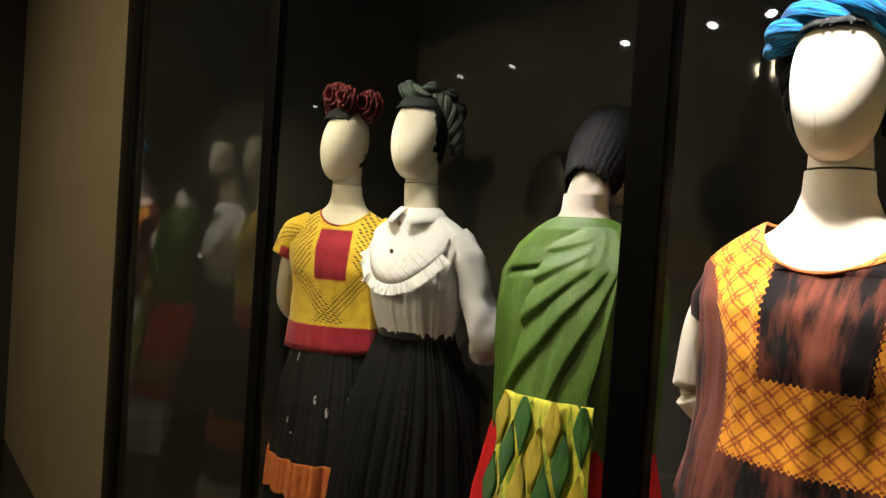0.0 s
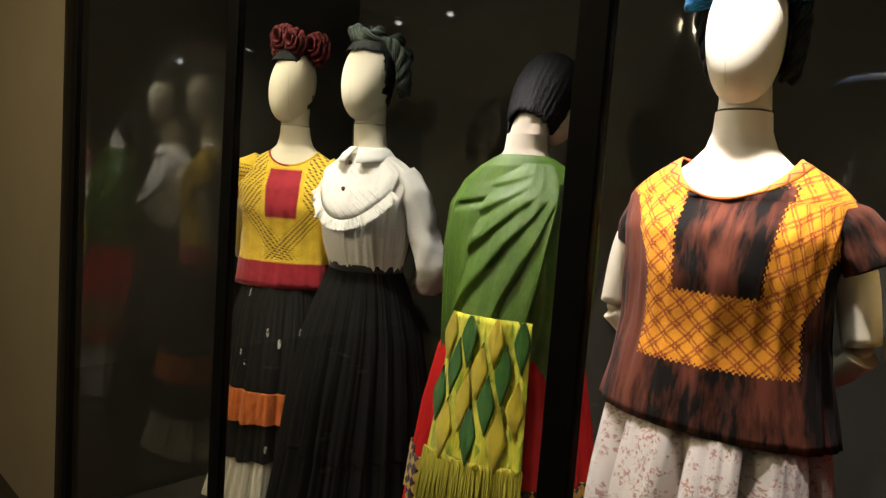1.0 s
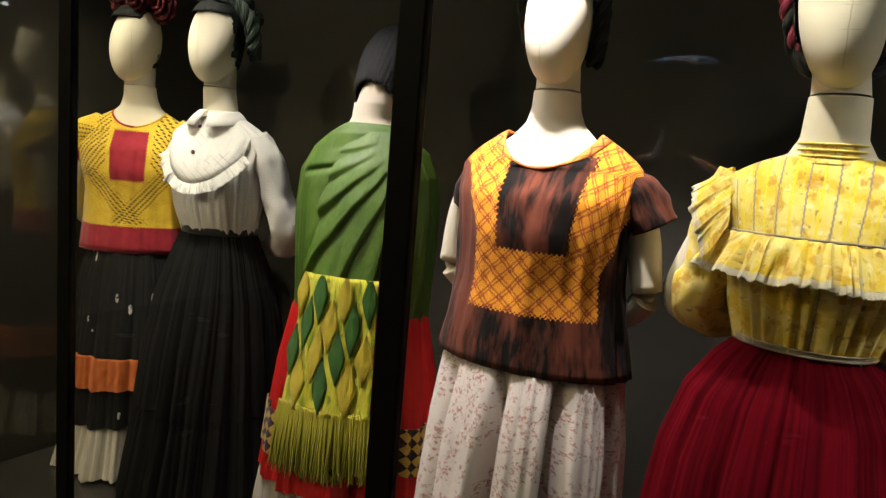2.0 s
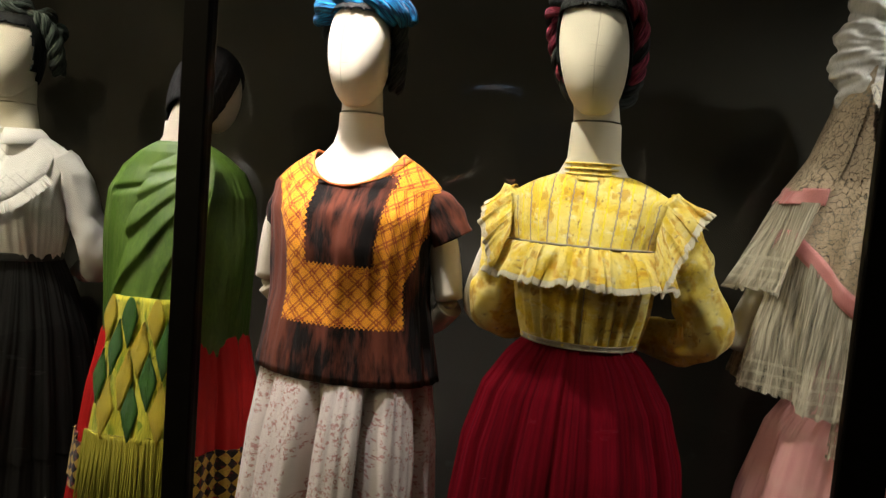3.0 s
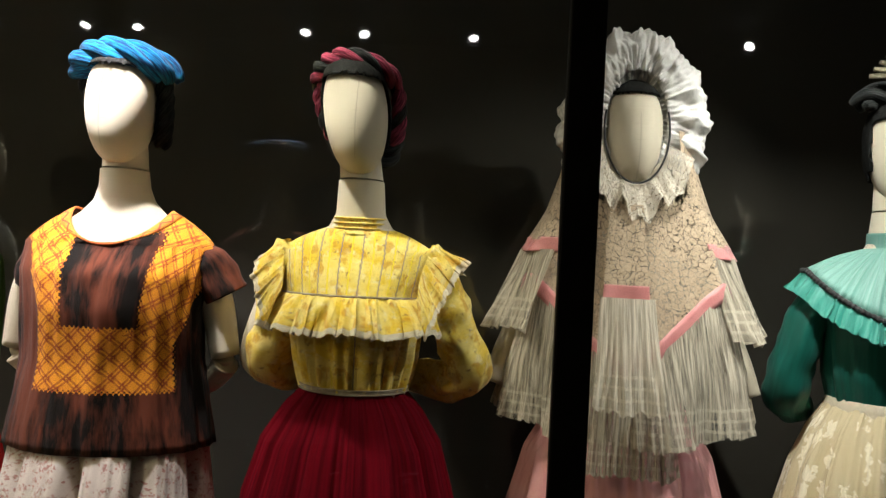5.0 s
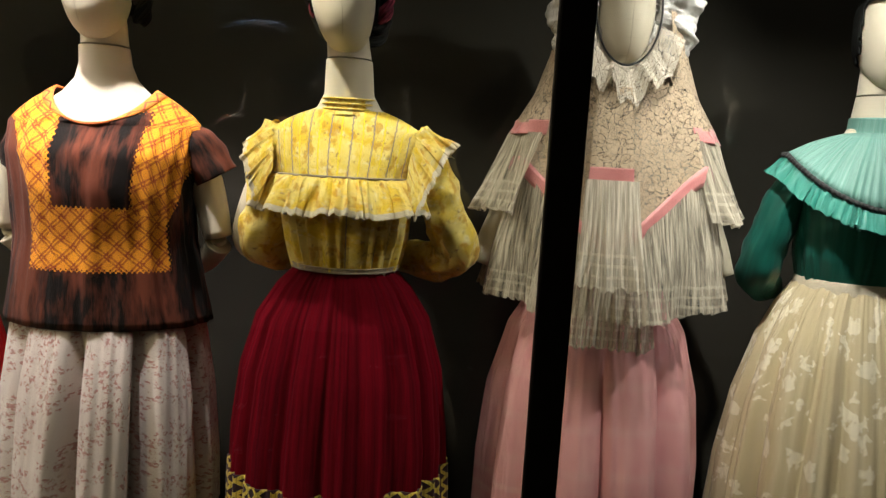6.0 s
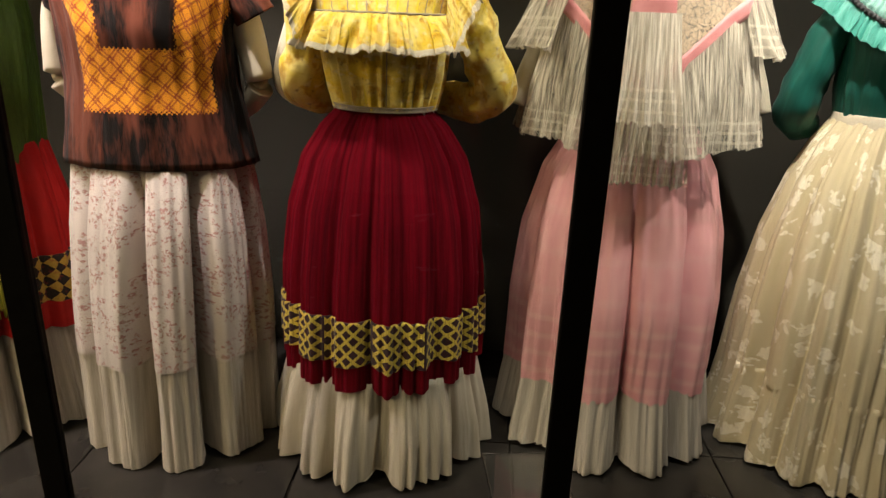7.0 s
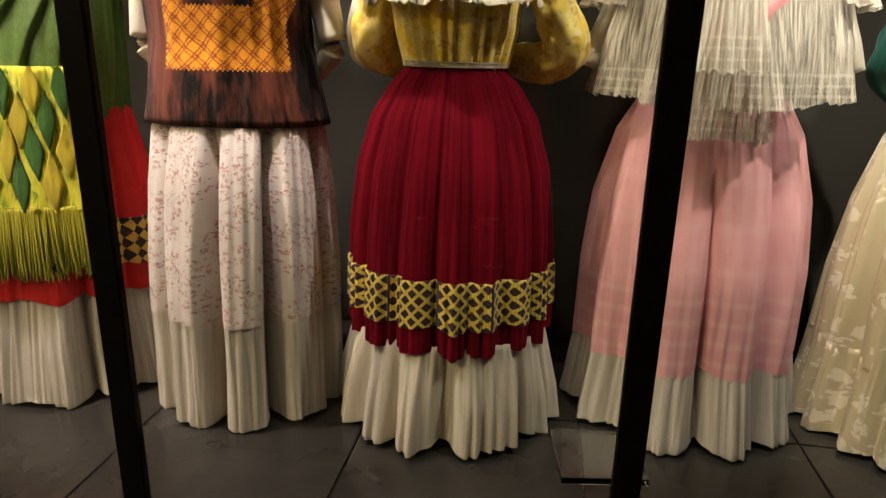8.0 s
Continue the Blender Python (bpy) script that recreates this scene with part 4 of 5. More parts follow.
    skirt("crimson_skirt", x, y, turn, "crimson gathered skirt with yellow chain embroidery", main, 17, 0.135, CRIMSON, 21,
          [("embroidered_band", band, 17, 0.135, make_chain_band(0.405), "black band with yellow chain stitch"),
           ("muslin_flounce", hem, 15, 0.22, CREAM_MUSLIN, "cream muslin flounce")], sharp=0.8, second=0.40, start=0.36)
    wig = thing("wig", x, y, turn, "black hair with a crimson wool braid crown", "wig")
    part("hair", hair_cap(0.3, 1.56, 0.008, 4), DARK_FELT, wig, thick=0.003)
    arc = [(0.098 * math.sin(a), -0.040 + 0.08 * abs(math.sin(a)) ** 2, 1.712 + 0.046 * math.cos(a)) for a in np.linspace(-1.5, 1.5, 9)]
    for k, g in enumerate(braid(arc, 0.022, 3, 50.0, 3)):
        part("braid_strand", g, CRIMSON_WOOL if k else DARK_WOOL, wig, "crimson wool strand" if k else "")
    for s in (-1, 1):
        drop = [(s * 0.096, 0.04, 1.72), (s * 0.098, 0.055, 1.68), (s * 0.092, 0.07, 1.63), (s * 0.075, 0.09, 1.58)]
        for k, g in enumerate(braid(drop, 0.017, 3, 70.0, 8)):
            part("braid_strand", g, CRIMSON_WOOL if k else DARK_WOOL, wig)
    bun = braid([(0.075 * math.cos(a), 0.105, 1.60 + 0.05 * math.sin(a)) for a in np.linspace(0, TAU, 10)], 0.03, 3, 40, 2)
    part("bun", join(*bun), DARK_WOOL, wig)


def figure_white_blouse():
    """White blouse with a ruffled bib, long black skirt."""
    x, y, turn, gaze = -1.365, 0.71, 12, -8
    mannequin(x, y, turn, "cream jersey mannequin with a featureless head, arms behind its back", [hidden_arm(-1, (0.19, 0.09, 1.0), (0.08, 0.17, 0.93)), hidden_arm(1, (0.235, 0.05, 1.0), (0.09, 0.15, 0.92))], gaze)
    ob = thing("white_blouse", x, y, turn, "white cotton blouse with a ruffled bib and brown buttons", "blouse")
    prof = [(0.97, 0.132, 0.104, 0.0), (1.00, 0.142, 0.112, 0.0), (1.06, 0.156, 0.124, -0.006), (1.14, 0.166, 0.130, -0.012), (1.21, 0.170, 0.122, -0.010),
            (1.27, 0.184, 0.104, -0.002), (1.315, 0.192, 0.086, 0.006)]
    neck = (0.066, 0.062, 1.375, 1.385, 1.39)
    part("body", blouse_shell(prof, neck, fold=0.06, seed=5), WHITE_COTTON, ob, thick=0.003)
    for s in (-1, 1):
        k, back = (1.0, 0.0) if s > 0 else (0.80, 0.055)
        part("sleeve", sleeve(s, [(0.145, 0.005, 1.312), (0.196 * k, 0.02 + back, 1.235), (0.222 * k, 0.03 + back, 1.12), (0.250 * k, 0.055 + back, 1.005), (0.215 * k, 0.10 + back, 0.955), (0.165 * k, 0.125 + back, 0.930)],
                              [0.050, 0.052, 0.052, 0.060, 0.056, 0.038], 0.20, 7), WHITE_COTTON, ob)
        part("cuff", sleeve(s, [(0.17 * k, 0.122 + back, 0.934), (0.14 * k, 0.138 + back, 0.922)], [0.040, 0.035], 0.05, 3), WHITE_COTTON, ob)
    # bib: a panel with its own rim ruffle
    rim, rows, uvs = [], [], []
    for i in range(241):
        t = i / 240
        phi = -1.0 + 2.0 * t
        drop = 1.315 - 0.165 * math.cos(phi * 1.35) ** 0.7 if abs(phi) < 1.16 else 1.315
        p, o = torso_at(prof, phi * 0.95, min(max(drop, 1.0), 1.31), 0.008)
        rim.append((p, o, Vector((math.sin(phi) * 0.8, 0, -math.cos(phi * 0.9))).normalized()))
    for k in range(7):
        f = k / 6
        row, uv = [], []
        for i, (p, o, d) in enumerate(rim):
            phi = -1.0 + 2.0 * i / 240
            q = Vector((0.062 * math.sin(phi * 1.3), -0.052 * math.cos(phi * 1.3) - 0.004, 1.378))
            m = p.lerp(q, f) + o * (0.006 * math.sin(math.pi * f) + 0.004 * noise.noise((phi * 6, f * 5, 1)))
            row.append(m)
            uv.append((m.x, m.z))
        rows.append(row)
        uvs.append(uv)
    part("bib", loft(rows, False, uvs), TUCKS, ob, "tucked white cotton bib", thick=0.003)
    part("bib_ruffle", ruffle(rim, 0.036, 0.010, 0.020, 0.0058, 2, 8), WHITE_COTTON, ob)
    for s in (-1, 1):
        rows, uvs = [], []
        for i in range(13):
            t = i / 12
            a = 0.05 + 2.6 * t
            top = Vector((s * 0.066 * math.sin(a), 0.006 - 0.064 * math.cos(a), 1.398 + 0.008 * t))
            out = Vector((s * (0.096 + 0.018 * (1 - t)) * math.sin(a * 0.92 + 0.16), 0.004 - (0.096 + 0.012 * (1 - t)) * math.cos(a * 0.92 + 0.1), 1.358 - 0.014 * (1 - t) + 0.012 * t))
            mid = top.lerp(out, 0.5) + Vector((0, 0, 0.004))
            rows.append([top, mid, out])
            uvs.append([(a * 0.06, 0), (a * 0.06, 0.02), (a * 0.06, 0.05)])
        part("collar_leaf", loft(rows, False, uvs), WHITE_COTTON, ob, thick=0.003)
    for z in (1.345, 1.255):
        p, o = torso_at(prof, 0.0, min(z, 1.31), 0.0)
        part("button", ball((p.x, p.y - 0.022 - (0.0 if z < 1.3 else -0.004), z), 0.008, 14, 8, (1, 0.5, 1)), BUTTON, ob, "round brown button")
    main = [(0.36, 0.285, 0.255, 0.0), (0.55, 0.268, 0.225, 0.0), (0.75, 0.232, 0.180, 0.0), (0.90, 0.178, 0.135, 0.0), (0.985, 0.136, 0.106, 0.0)]
    hem = [(0.012, 0.335, 0.315, 0.0), (0.20, 0.305, 0.278, 0.0), (0.37, 0.280, 0.248, 0.0)]
    ob = skirt("black_skirt", x, y, turn, "long black gathered skirt with a sheer lower tier", main, 23, 0.12, BLACK_CLOTH, 31, [("lower_tier", hem, -40, 0.12, BLACK_CLOTH, "")])
    part("waistband", shell([(0.975, 0.139, 0.110, 0.0), (1.0, 0.140, 0.111, 0.0)], 64), BLACK_BRAID, ob, thick=0.003)
    wig = thing("wig", x, y, turn + gaze, "greenish black wool hair plaited into a high bun", "wig")
    part("hair", hair_cap(0.1, 1.55, 0.008, 6), DARK_FELT, wig, thick=0.003)
    for q, (c, r) in enumerate((((0.0, 0.06, 1.765), 0.055), ((0.02, 0.10, 1.725), 0.045), ((-0.01, 0.0, 1.775), 0.042))):
        loop = [(c[0] + r * math.cos(a), c[1] + r * 0.9 * math.sin(a), c[2] + 0.012 * math.sin(2 * a)) for a in np.linspace(0, TAU * 1.02, 12)]
        for g in braid(loop, 0.026, 3, 55, q):
            part("bun_strand", g, GREEN_WOOL, wig)
    for s in (-1, 1):
        drop = [(s * 0.055, 0.03, 1.765), (s * 0.092, 0.055, 1.71), (s * 0.095, 0.07, 1.65), (s * 0.075, 0.095, 1.59)]
        for g in braid(drop, 0.024, 3, 60, 4):
            part("side_strand", g, GREEN_WOOL, wig)


def flower(ob, c, r, seed):
    """A cloth rose: rings of cupped petals."""
    rnd = random.Random(seed)
    geos = []
    geos.append(ball((c[0], c[1] - r * 0.2, c[2]), r * 0.42, 12, 8))
    for ring, (count, rr, lift) in enumerate(((4, 0.55, 0.95), (6, 0.80, 0.75), (8, 1.05, 0.42), (9, 1.2, 0.12))):
        for k in range(count):
            a = TAU * k / count + rnd.uniform(-0.25, 0.25) + ring
            rows = []
            for i in range(6):
                q = i / 5
                row = []
                for j in range(8):
                    w = (j / 7 - 0.5) * 2
                    ang = a + w * 0.62 * TAU / count * (0.7 + 0.5 * q)
                    rad = r * (0.18 + (rr - 0.18) * q ** 0.8) * (1 - 0.14 * w * w * q)
                    lip = r * 0.10 * math.sin(q * 3.0 + w) + r * 0.10 * noise.noise((k * 3.1 + w * 1.5, q * 3, seed + ring))
                    depth = r * (lift * math.sin(q * 1.9) * (1 - 0.2 * w * w)) + lip
                    row.append(Vector((c[0] + rad * math.cos(ang), c[1] - depth, c[2] + rad * math.sin(ang) + 0.25 * depth)))
                rows.append(row)
            geos.append(loft(rows, False, [[(p.x, p.z) for p in g] for g in rows]))
    return part("flower", join(*geos), ROSE_RED, ob, "dark red cloth rose", thick=0.002)


def figure_embroidered():
    """Yellow embroidered huipil, black sequinned skirt, roses in the hair."""
    x, y, turn, gaze = -1.81, 0.69, 38, -30
    arms = [([(s * 0.15, 0.01, 1.29), (s * 0.215, 0.02, 1.19), (s * 0.25, 0.04, 1.03), (s * 0.22, 0.08, 0.95), (s * 0.15, 0.13, 0.90)], [0.044, 0.042, 0.035, 0.030, 0.022]) for s in (-1, 1)]
    mannequin(x, y, turn, "cream jersey mannequin with a featureless head", arms, gaze, form=BODY)
    ob = thing("embroidered_huipil", x, y, turn, "yellow huipil with red panels and black stitched lines", "blouse")
    mat = make_huipil_yellow()
    prof = [(0.855, 0.215, 0.140, 0.0), (0.98, 0.200, 0.132, 0.0), (1.08, 0.195, 0.132, -0.004), (1.16, 0.205, 0.135, -0.01), (1.24, 0.215, 0.122, -0.006), (1.305, 0.200, 0.09, 0.004)]
    neck = (0.095, 0.088, 1.325, 1.385, 1.37)
    part("body", blouse_shell(prof, neck, fold=0.04, seed=8), mat, ob, thick=0.003)
    for s in (-1, 1):
        part("sleeve", sleeve(s, [(0.13, 0.0, 1.325), (0.195, 0.008, 1.275), (0.230, 0.015, 1.20)], [0.052, 0.066, 0.066], 0.10, 5), mat, ob)
    collar_ring(*neck, 0.0, mat, ob, "neck_band", 0.004)
    main = [(0.20, 0.265, 0.235, 0.0), (0.50, 0.245, 0.20, 0.0), (0.75, 0.215, 0.16, 0.0), (0.90, 0.17, 0.13, 0.0), (0.98, 0.13, 0.10, 0.0)]
    band = [(0.345, 0.262, 0.228, 0.0), (0.40, 0.258, 0.222, 0.0), (0.465, 0.254, 0.214, 0.0)]
    hem = [(0.015, 0.30, 0.28, 0.0), (0.10, 0.278, 0.255, 0.0), (0.225, 0.255, 0.226, 0.0)]
    skirt("sequinned_skirt", x, y, turn, "black sequinned skirt with an orange band and white hem", main, 17, 0.13, make_sequin_black(), 41,
          [("orange_band", band, 17, 0.13, ORANGE_BAND, "orange satin band"), ("white_flounce", hem, -50, 0.18, WHITE_PLEAT, "white pleated flounce")])
    wig = thing("wig", x, y, turn + gaze, "black hair crowned with dark red cloth roses", "wig")
    part("hair", hair_cap(0.1, 1.55, 0.008, 7), DARK_FELT, wig, thick=0.003)
    for k, (c, r) in enumerate((((-0.03, -0.01, 1.80), 0.055), ((0.045, -0.02, 1.785), 0.048), ((0.105, 0.04, 1.77), 0.055), ((-0.085, 0.02, 1.775), 0.042), ((0.02, 0.0, 1.755), 0.035))):
        flower(wig, c, r, k)


def figure_shawl():
    """Seen from behind: green shawl with a knotted net fringe over a red skirt."""
    x, y, turn = -0.685, 0.69, 196
    mannequin(x, y, turn, "cream jersey mannequin turned away, wrapped in a shawl", [], -32, 46, form=SLIM[:-1] + [(1.442, 0.056, 0.054, 0.008)])
    ob = thing("shawl", x, y, turn - 180, "green woven shawl with a knotted yellow and green fringe", "shawl")
    prof = [(0.80, 0.205, 0.165, 0.0), (0.90, 0.212, 0.160, 0.0), (1.02, 0.218, 0.150, 0.0), (1.14, 0.222, 0.142, 0.0), (1.24, 0.215, 0.125, 0.0), (1.31, 0.180, 0.10, 0.0),
            (1.352, 0.128, 0.090, -0.005), (1.374, 0.092, 0.079, -0.006), (1.384, 0.072, 0.070, -0.006)]

    def fan(phi, z, m, seed):
        th = math.atan2(phi * 0.235 - 0.13, max(1.37 - z, 0.02))
        r = math.hypot(phi * 0.235 - 0.13, 1.37 - z)
        e = (th * m + 0.35 * noise.noise((phi * 2.5, z * 2.5, seed)) + 20.0) % 1.0
        q = (e / 0.84) ** 0.8 - 1 if e < 0.84 else (1 - e) / 0.16 - 1
        return q * min(1.0, max(0.0, r - 0.10) * 5.0) * max(0.25, 0.8 + noise.noise((th * 4, 3.0, seed)))

    def drape(phi, z, s):
        d = 1.36 - z
        near = 1 / (1 + math.exp(-(phi + 0.10 + 1.0 * d) * 9)) * math.exp(-(max(phi - 0.3, 0) / 0.4) ** 2)
        k = 0.135 * fan(phi, z, 3.4, 1) * near + 0.035 * noise.noise((phi * 4, z * 5, 6)) + 0.012 * noise.noise((phi * 13, z * 10, 2))
        k -= 0.09 * math.exp(-((z - 1.262 - 0.03 * phi) / 0.009) ** 2) * (1 if -0.9 < phi < -0.15 else 0)
        low = max(0.0, min(1.0, (1.0 - z) * 5))
        return 1 + k * min(1.0, d * 10 + 0.2), (0.04 * math.sin(phi + 0.6) - 0.06 * max(phi, 0)) * low
    part("wrap", shell(prof, 460, drape, steps=12), GREEN_SHAWL, ob, thick=0.004)

    def end_drape(phi, z, s):
        return 1 + 0.11 * fan(phi, z, 4.0, 3) + 0.02 * noise.noise((phi * 9, z * 6, 3)), 0.0
    # the free end falls over the back from the shoulder
    v, f, t = shell([(0.925, 0.244, 0.176, -0.004), (1.02, 0.245, 0.168, -0.004), (1.16, 0.243, 0.156, -0.002), (1.26, 0.232, 0.136, 0.0), (1.325, 0.19, 0.110, 0.0), (1.36, 0.12, 0.092, -0.004)],
                    150, end_drape, -0.52, 0.44, 12)
    v = [(px + 0.16 * max(0.0, (pz - 0.95)) ** 1.1, py, pz) for px, py, pz in v]
    part("shoulder_end", (v, f, t), GREEN_SHAWL, ob, thick=0.005)

    def net_wave(phi, z, s):
        return 1 + 0.022 * math.sin(phi * 17) + 0.01 * noise.noise((phi * 20, z * 10, 1)), 0.0
    part("knotted_net", shell([(0.57, 0.293, 0.244, 0.0), (0.70, 0.275, 0.217, 0.0), (0.82, 0.258, 0.196, 0.0), (0.95, 0.246, 0.178, 0.0)], 150, net_wave, -0.50, 0.48, 8), make_net(), ob,
         "knotted net of yellow and green lozenges", thick=0.006)
    rnd = random.Random(9)
    net_prof = [(0.57, 0.293, 0.244, 0.0), (0.70, 0.275, 0.217, 0.0), (0.82, 0.258, 0.196, 0.0), (0.95, 0.246, 0.178, 0.0)]
    for j in range(4):
        for i in range(4):
            zc = 0.895 - 0.082 * j
            pc = -0.42 + 0.27 * (i + 0.5 * (j % 2)) + rnd.uniform(-0.02, 0.02)
            if pc > 0.46 or zc < 0.60:
                continue
            kind = (i + j // 2 + j) % 2
            hw, hh = rnd.uniform(0.078, 0.100), rnd.uniform(0.070, 0.082)
            lean = rnd.uniform(-0.25, 0.25)
            rows, uvs = [], []
            for m in range(9):
                q = m / 8 * 2 - 1
                half = hw * (1 - abs(q) ** 1.15) + 0.002
                row, uv = [], []
                for k in range(7):
                    w = k / 6 * 2 - 1
                    phi, z = pc + w * half + lean * q * 0.06, zc + q * hh
                    puff = 0.007 + 0.003 * (1 - w * w) * (1 - q * q) + 0.0025 * math.sin(w * 11 + q * 2)
                    p, o = torso_at(net_prof, phi, min(max(z, 0.571), 0.949), puff)
                    row.append(p)
                    uv.append((w * 0.04 + i, q * 0.07))
                rows.append(row)
                uvs.append(uv)
            part("lozenge", loft(rows, False, uvs), (YELLOW_FLOSS, GREEN_FLOSS, GREEN_FLOSS, YELLOW_FLOSS)[kind], ob, ("yellow knotted lozenge", "green knotted lozenge", "green knotted lozenge", "yellow knotted lozenge")[kind], thick=0.003)
    rnd = random.Random(4)
    geos = []
    for i in range(150):
        phi = -0.51 + 1.00 * (i + rnd.uniform(-0.4, 0.4)) / 149
        a, b = 0.293, 0.244
        p = Vector((a * math.sin(phi), -b * math.cos(phi), 0.582 + rnd.uniform(-0.004, 0.004)))
        ln = rnd.uniform(0.16, 0.205)
        o = Vector((math.sin(phi), -math.cos(phi), 0)) * rnd.uniform(0.0, 0.025)
        sx = rnd.uniform(-0.012, 0.012)
        geos.append(tube([p, p + o * 0.6 + Vector((sx * 0.4, 0, -ln * 0.5)), p + o + Vector((sx, 0, -ln))], [0.0035, 0.0030, 0.0022], 5))
    tagged(part("fringe_threads", join(*geos), make_fringe(), ob, "long yellow-green fringe"), kind="stuff")
    tx, ty = x, y
    main = [(0.315, 0.294, 0.255, 0.0), (0.45, 0.282, 0.232, 0.0), (0.65, 0.255, 0.195, 0.0), (0.82, 0.218, 0.158, 0.0), (0.92, 0.172, 0.130, 0.0), (0.98, 0.135, 0.104, 0.0)]
    band = [(0.395, 0.292, 0.249, 0.0), (0.45, 0.288, 0.241, 0.0), (0.525, 0.280, 0.228, 0.0)]
    hem = [(0.015, 0.325, 0.300, 0.0), (0.15, 0.308, 0.278, 0.0), (0.325, 0.286, 0.246, 0.0)]
    skirt("red_skirt", tx, ty, turn - 180, "red skirt with a patterned band and white pleated hem", main, 13, 0.14, RED_CLOTH, 51,
          [("patterned_band", band, 13, 0.14, make_key_band(), "black and gold patterned band"), ("white_flounce", hem, -56, 0.20, WHITE_PLEAT, "white pleated flounce")])
    wig = thing("wig", x, y, turn, "short straight black hair", "wig")
    nodded = head_pose(-32, 46)
    rows, uvs = [], []
    for i in range(31):
        t = i / 30
        a = -0.95 + (math.pi / 2 + 0.95) * t
        row, uv = [], []
        for j in range(121):
            p = TAU * j / 120
            w, d = (0.086 * math.cos(max(a, -1.0)) ** 0.7 + 0.004, 0.100 * math.cos(max(a, -1.0)) ** 0.7 + 0.004) if i < 30 else (0.002, 0.002)
            k = 1 + 0.035 * noise.noise((math.cos(p) * 12, math.sin(p) * 12, t * 2)) + 0.02 * noise.noise((math.cos(p) * 30, math.sin(p) * 30, t * 3))
            z = 1.635 + 0.148 * math.sin(a) - 0.075 * max(0.0, -a - 0.3)
            if i == 0:
                z += 0.030 * noise.noise((math.cos(p) * 25, math.sin(p) * 25, 3))
            row.append((w * k * math.sin(p), 0.006 - d * k * math.cos(p), z))
            uv.append((p * 0.1, z))
        rows.append(row)
        uvs.append(uv)
    v, f, t = loft(rows, False, uvs)
    f = [q for q in f if not (v[q[0]][1] < -0.035 and v[q[0]][2] < 1.70)]
    v = [tuple(nodded @ Vector(p)) for p in v]
    part("hair", (v, f, t), BLACK_HAIR, wig, thick=0.006)


def strip_layer(profile, lo, hi, count, depth, seed, n=140, hem=None):
    def shape(phi, z, s):
        k = 1 - s
        w = math.sin(phi * count + 2 * noise.noise((phi * 2, seed, 0.2)))
        return 1 + depth * (0.2 + 0.8 * k) * w + 0.02 * noise.noise((phi * 7, z * 6, seed)), (hem(phi) * (1 - s) if hem else 0.0)
    return shell(profile, n, shape, lo, hi, 8)


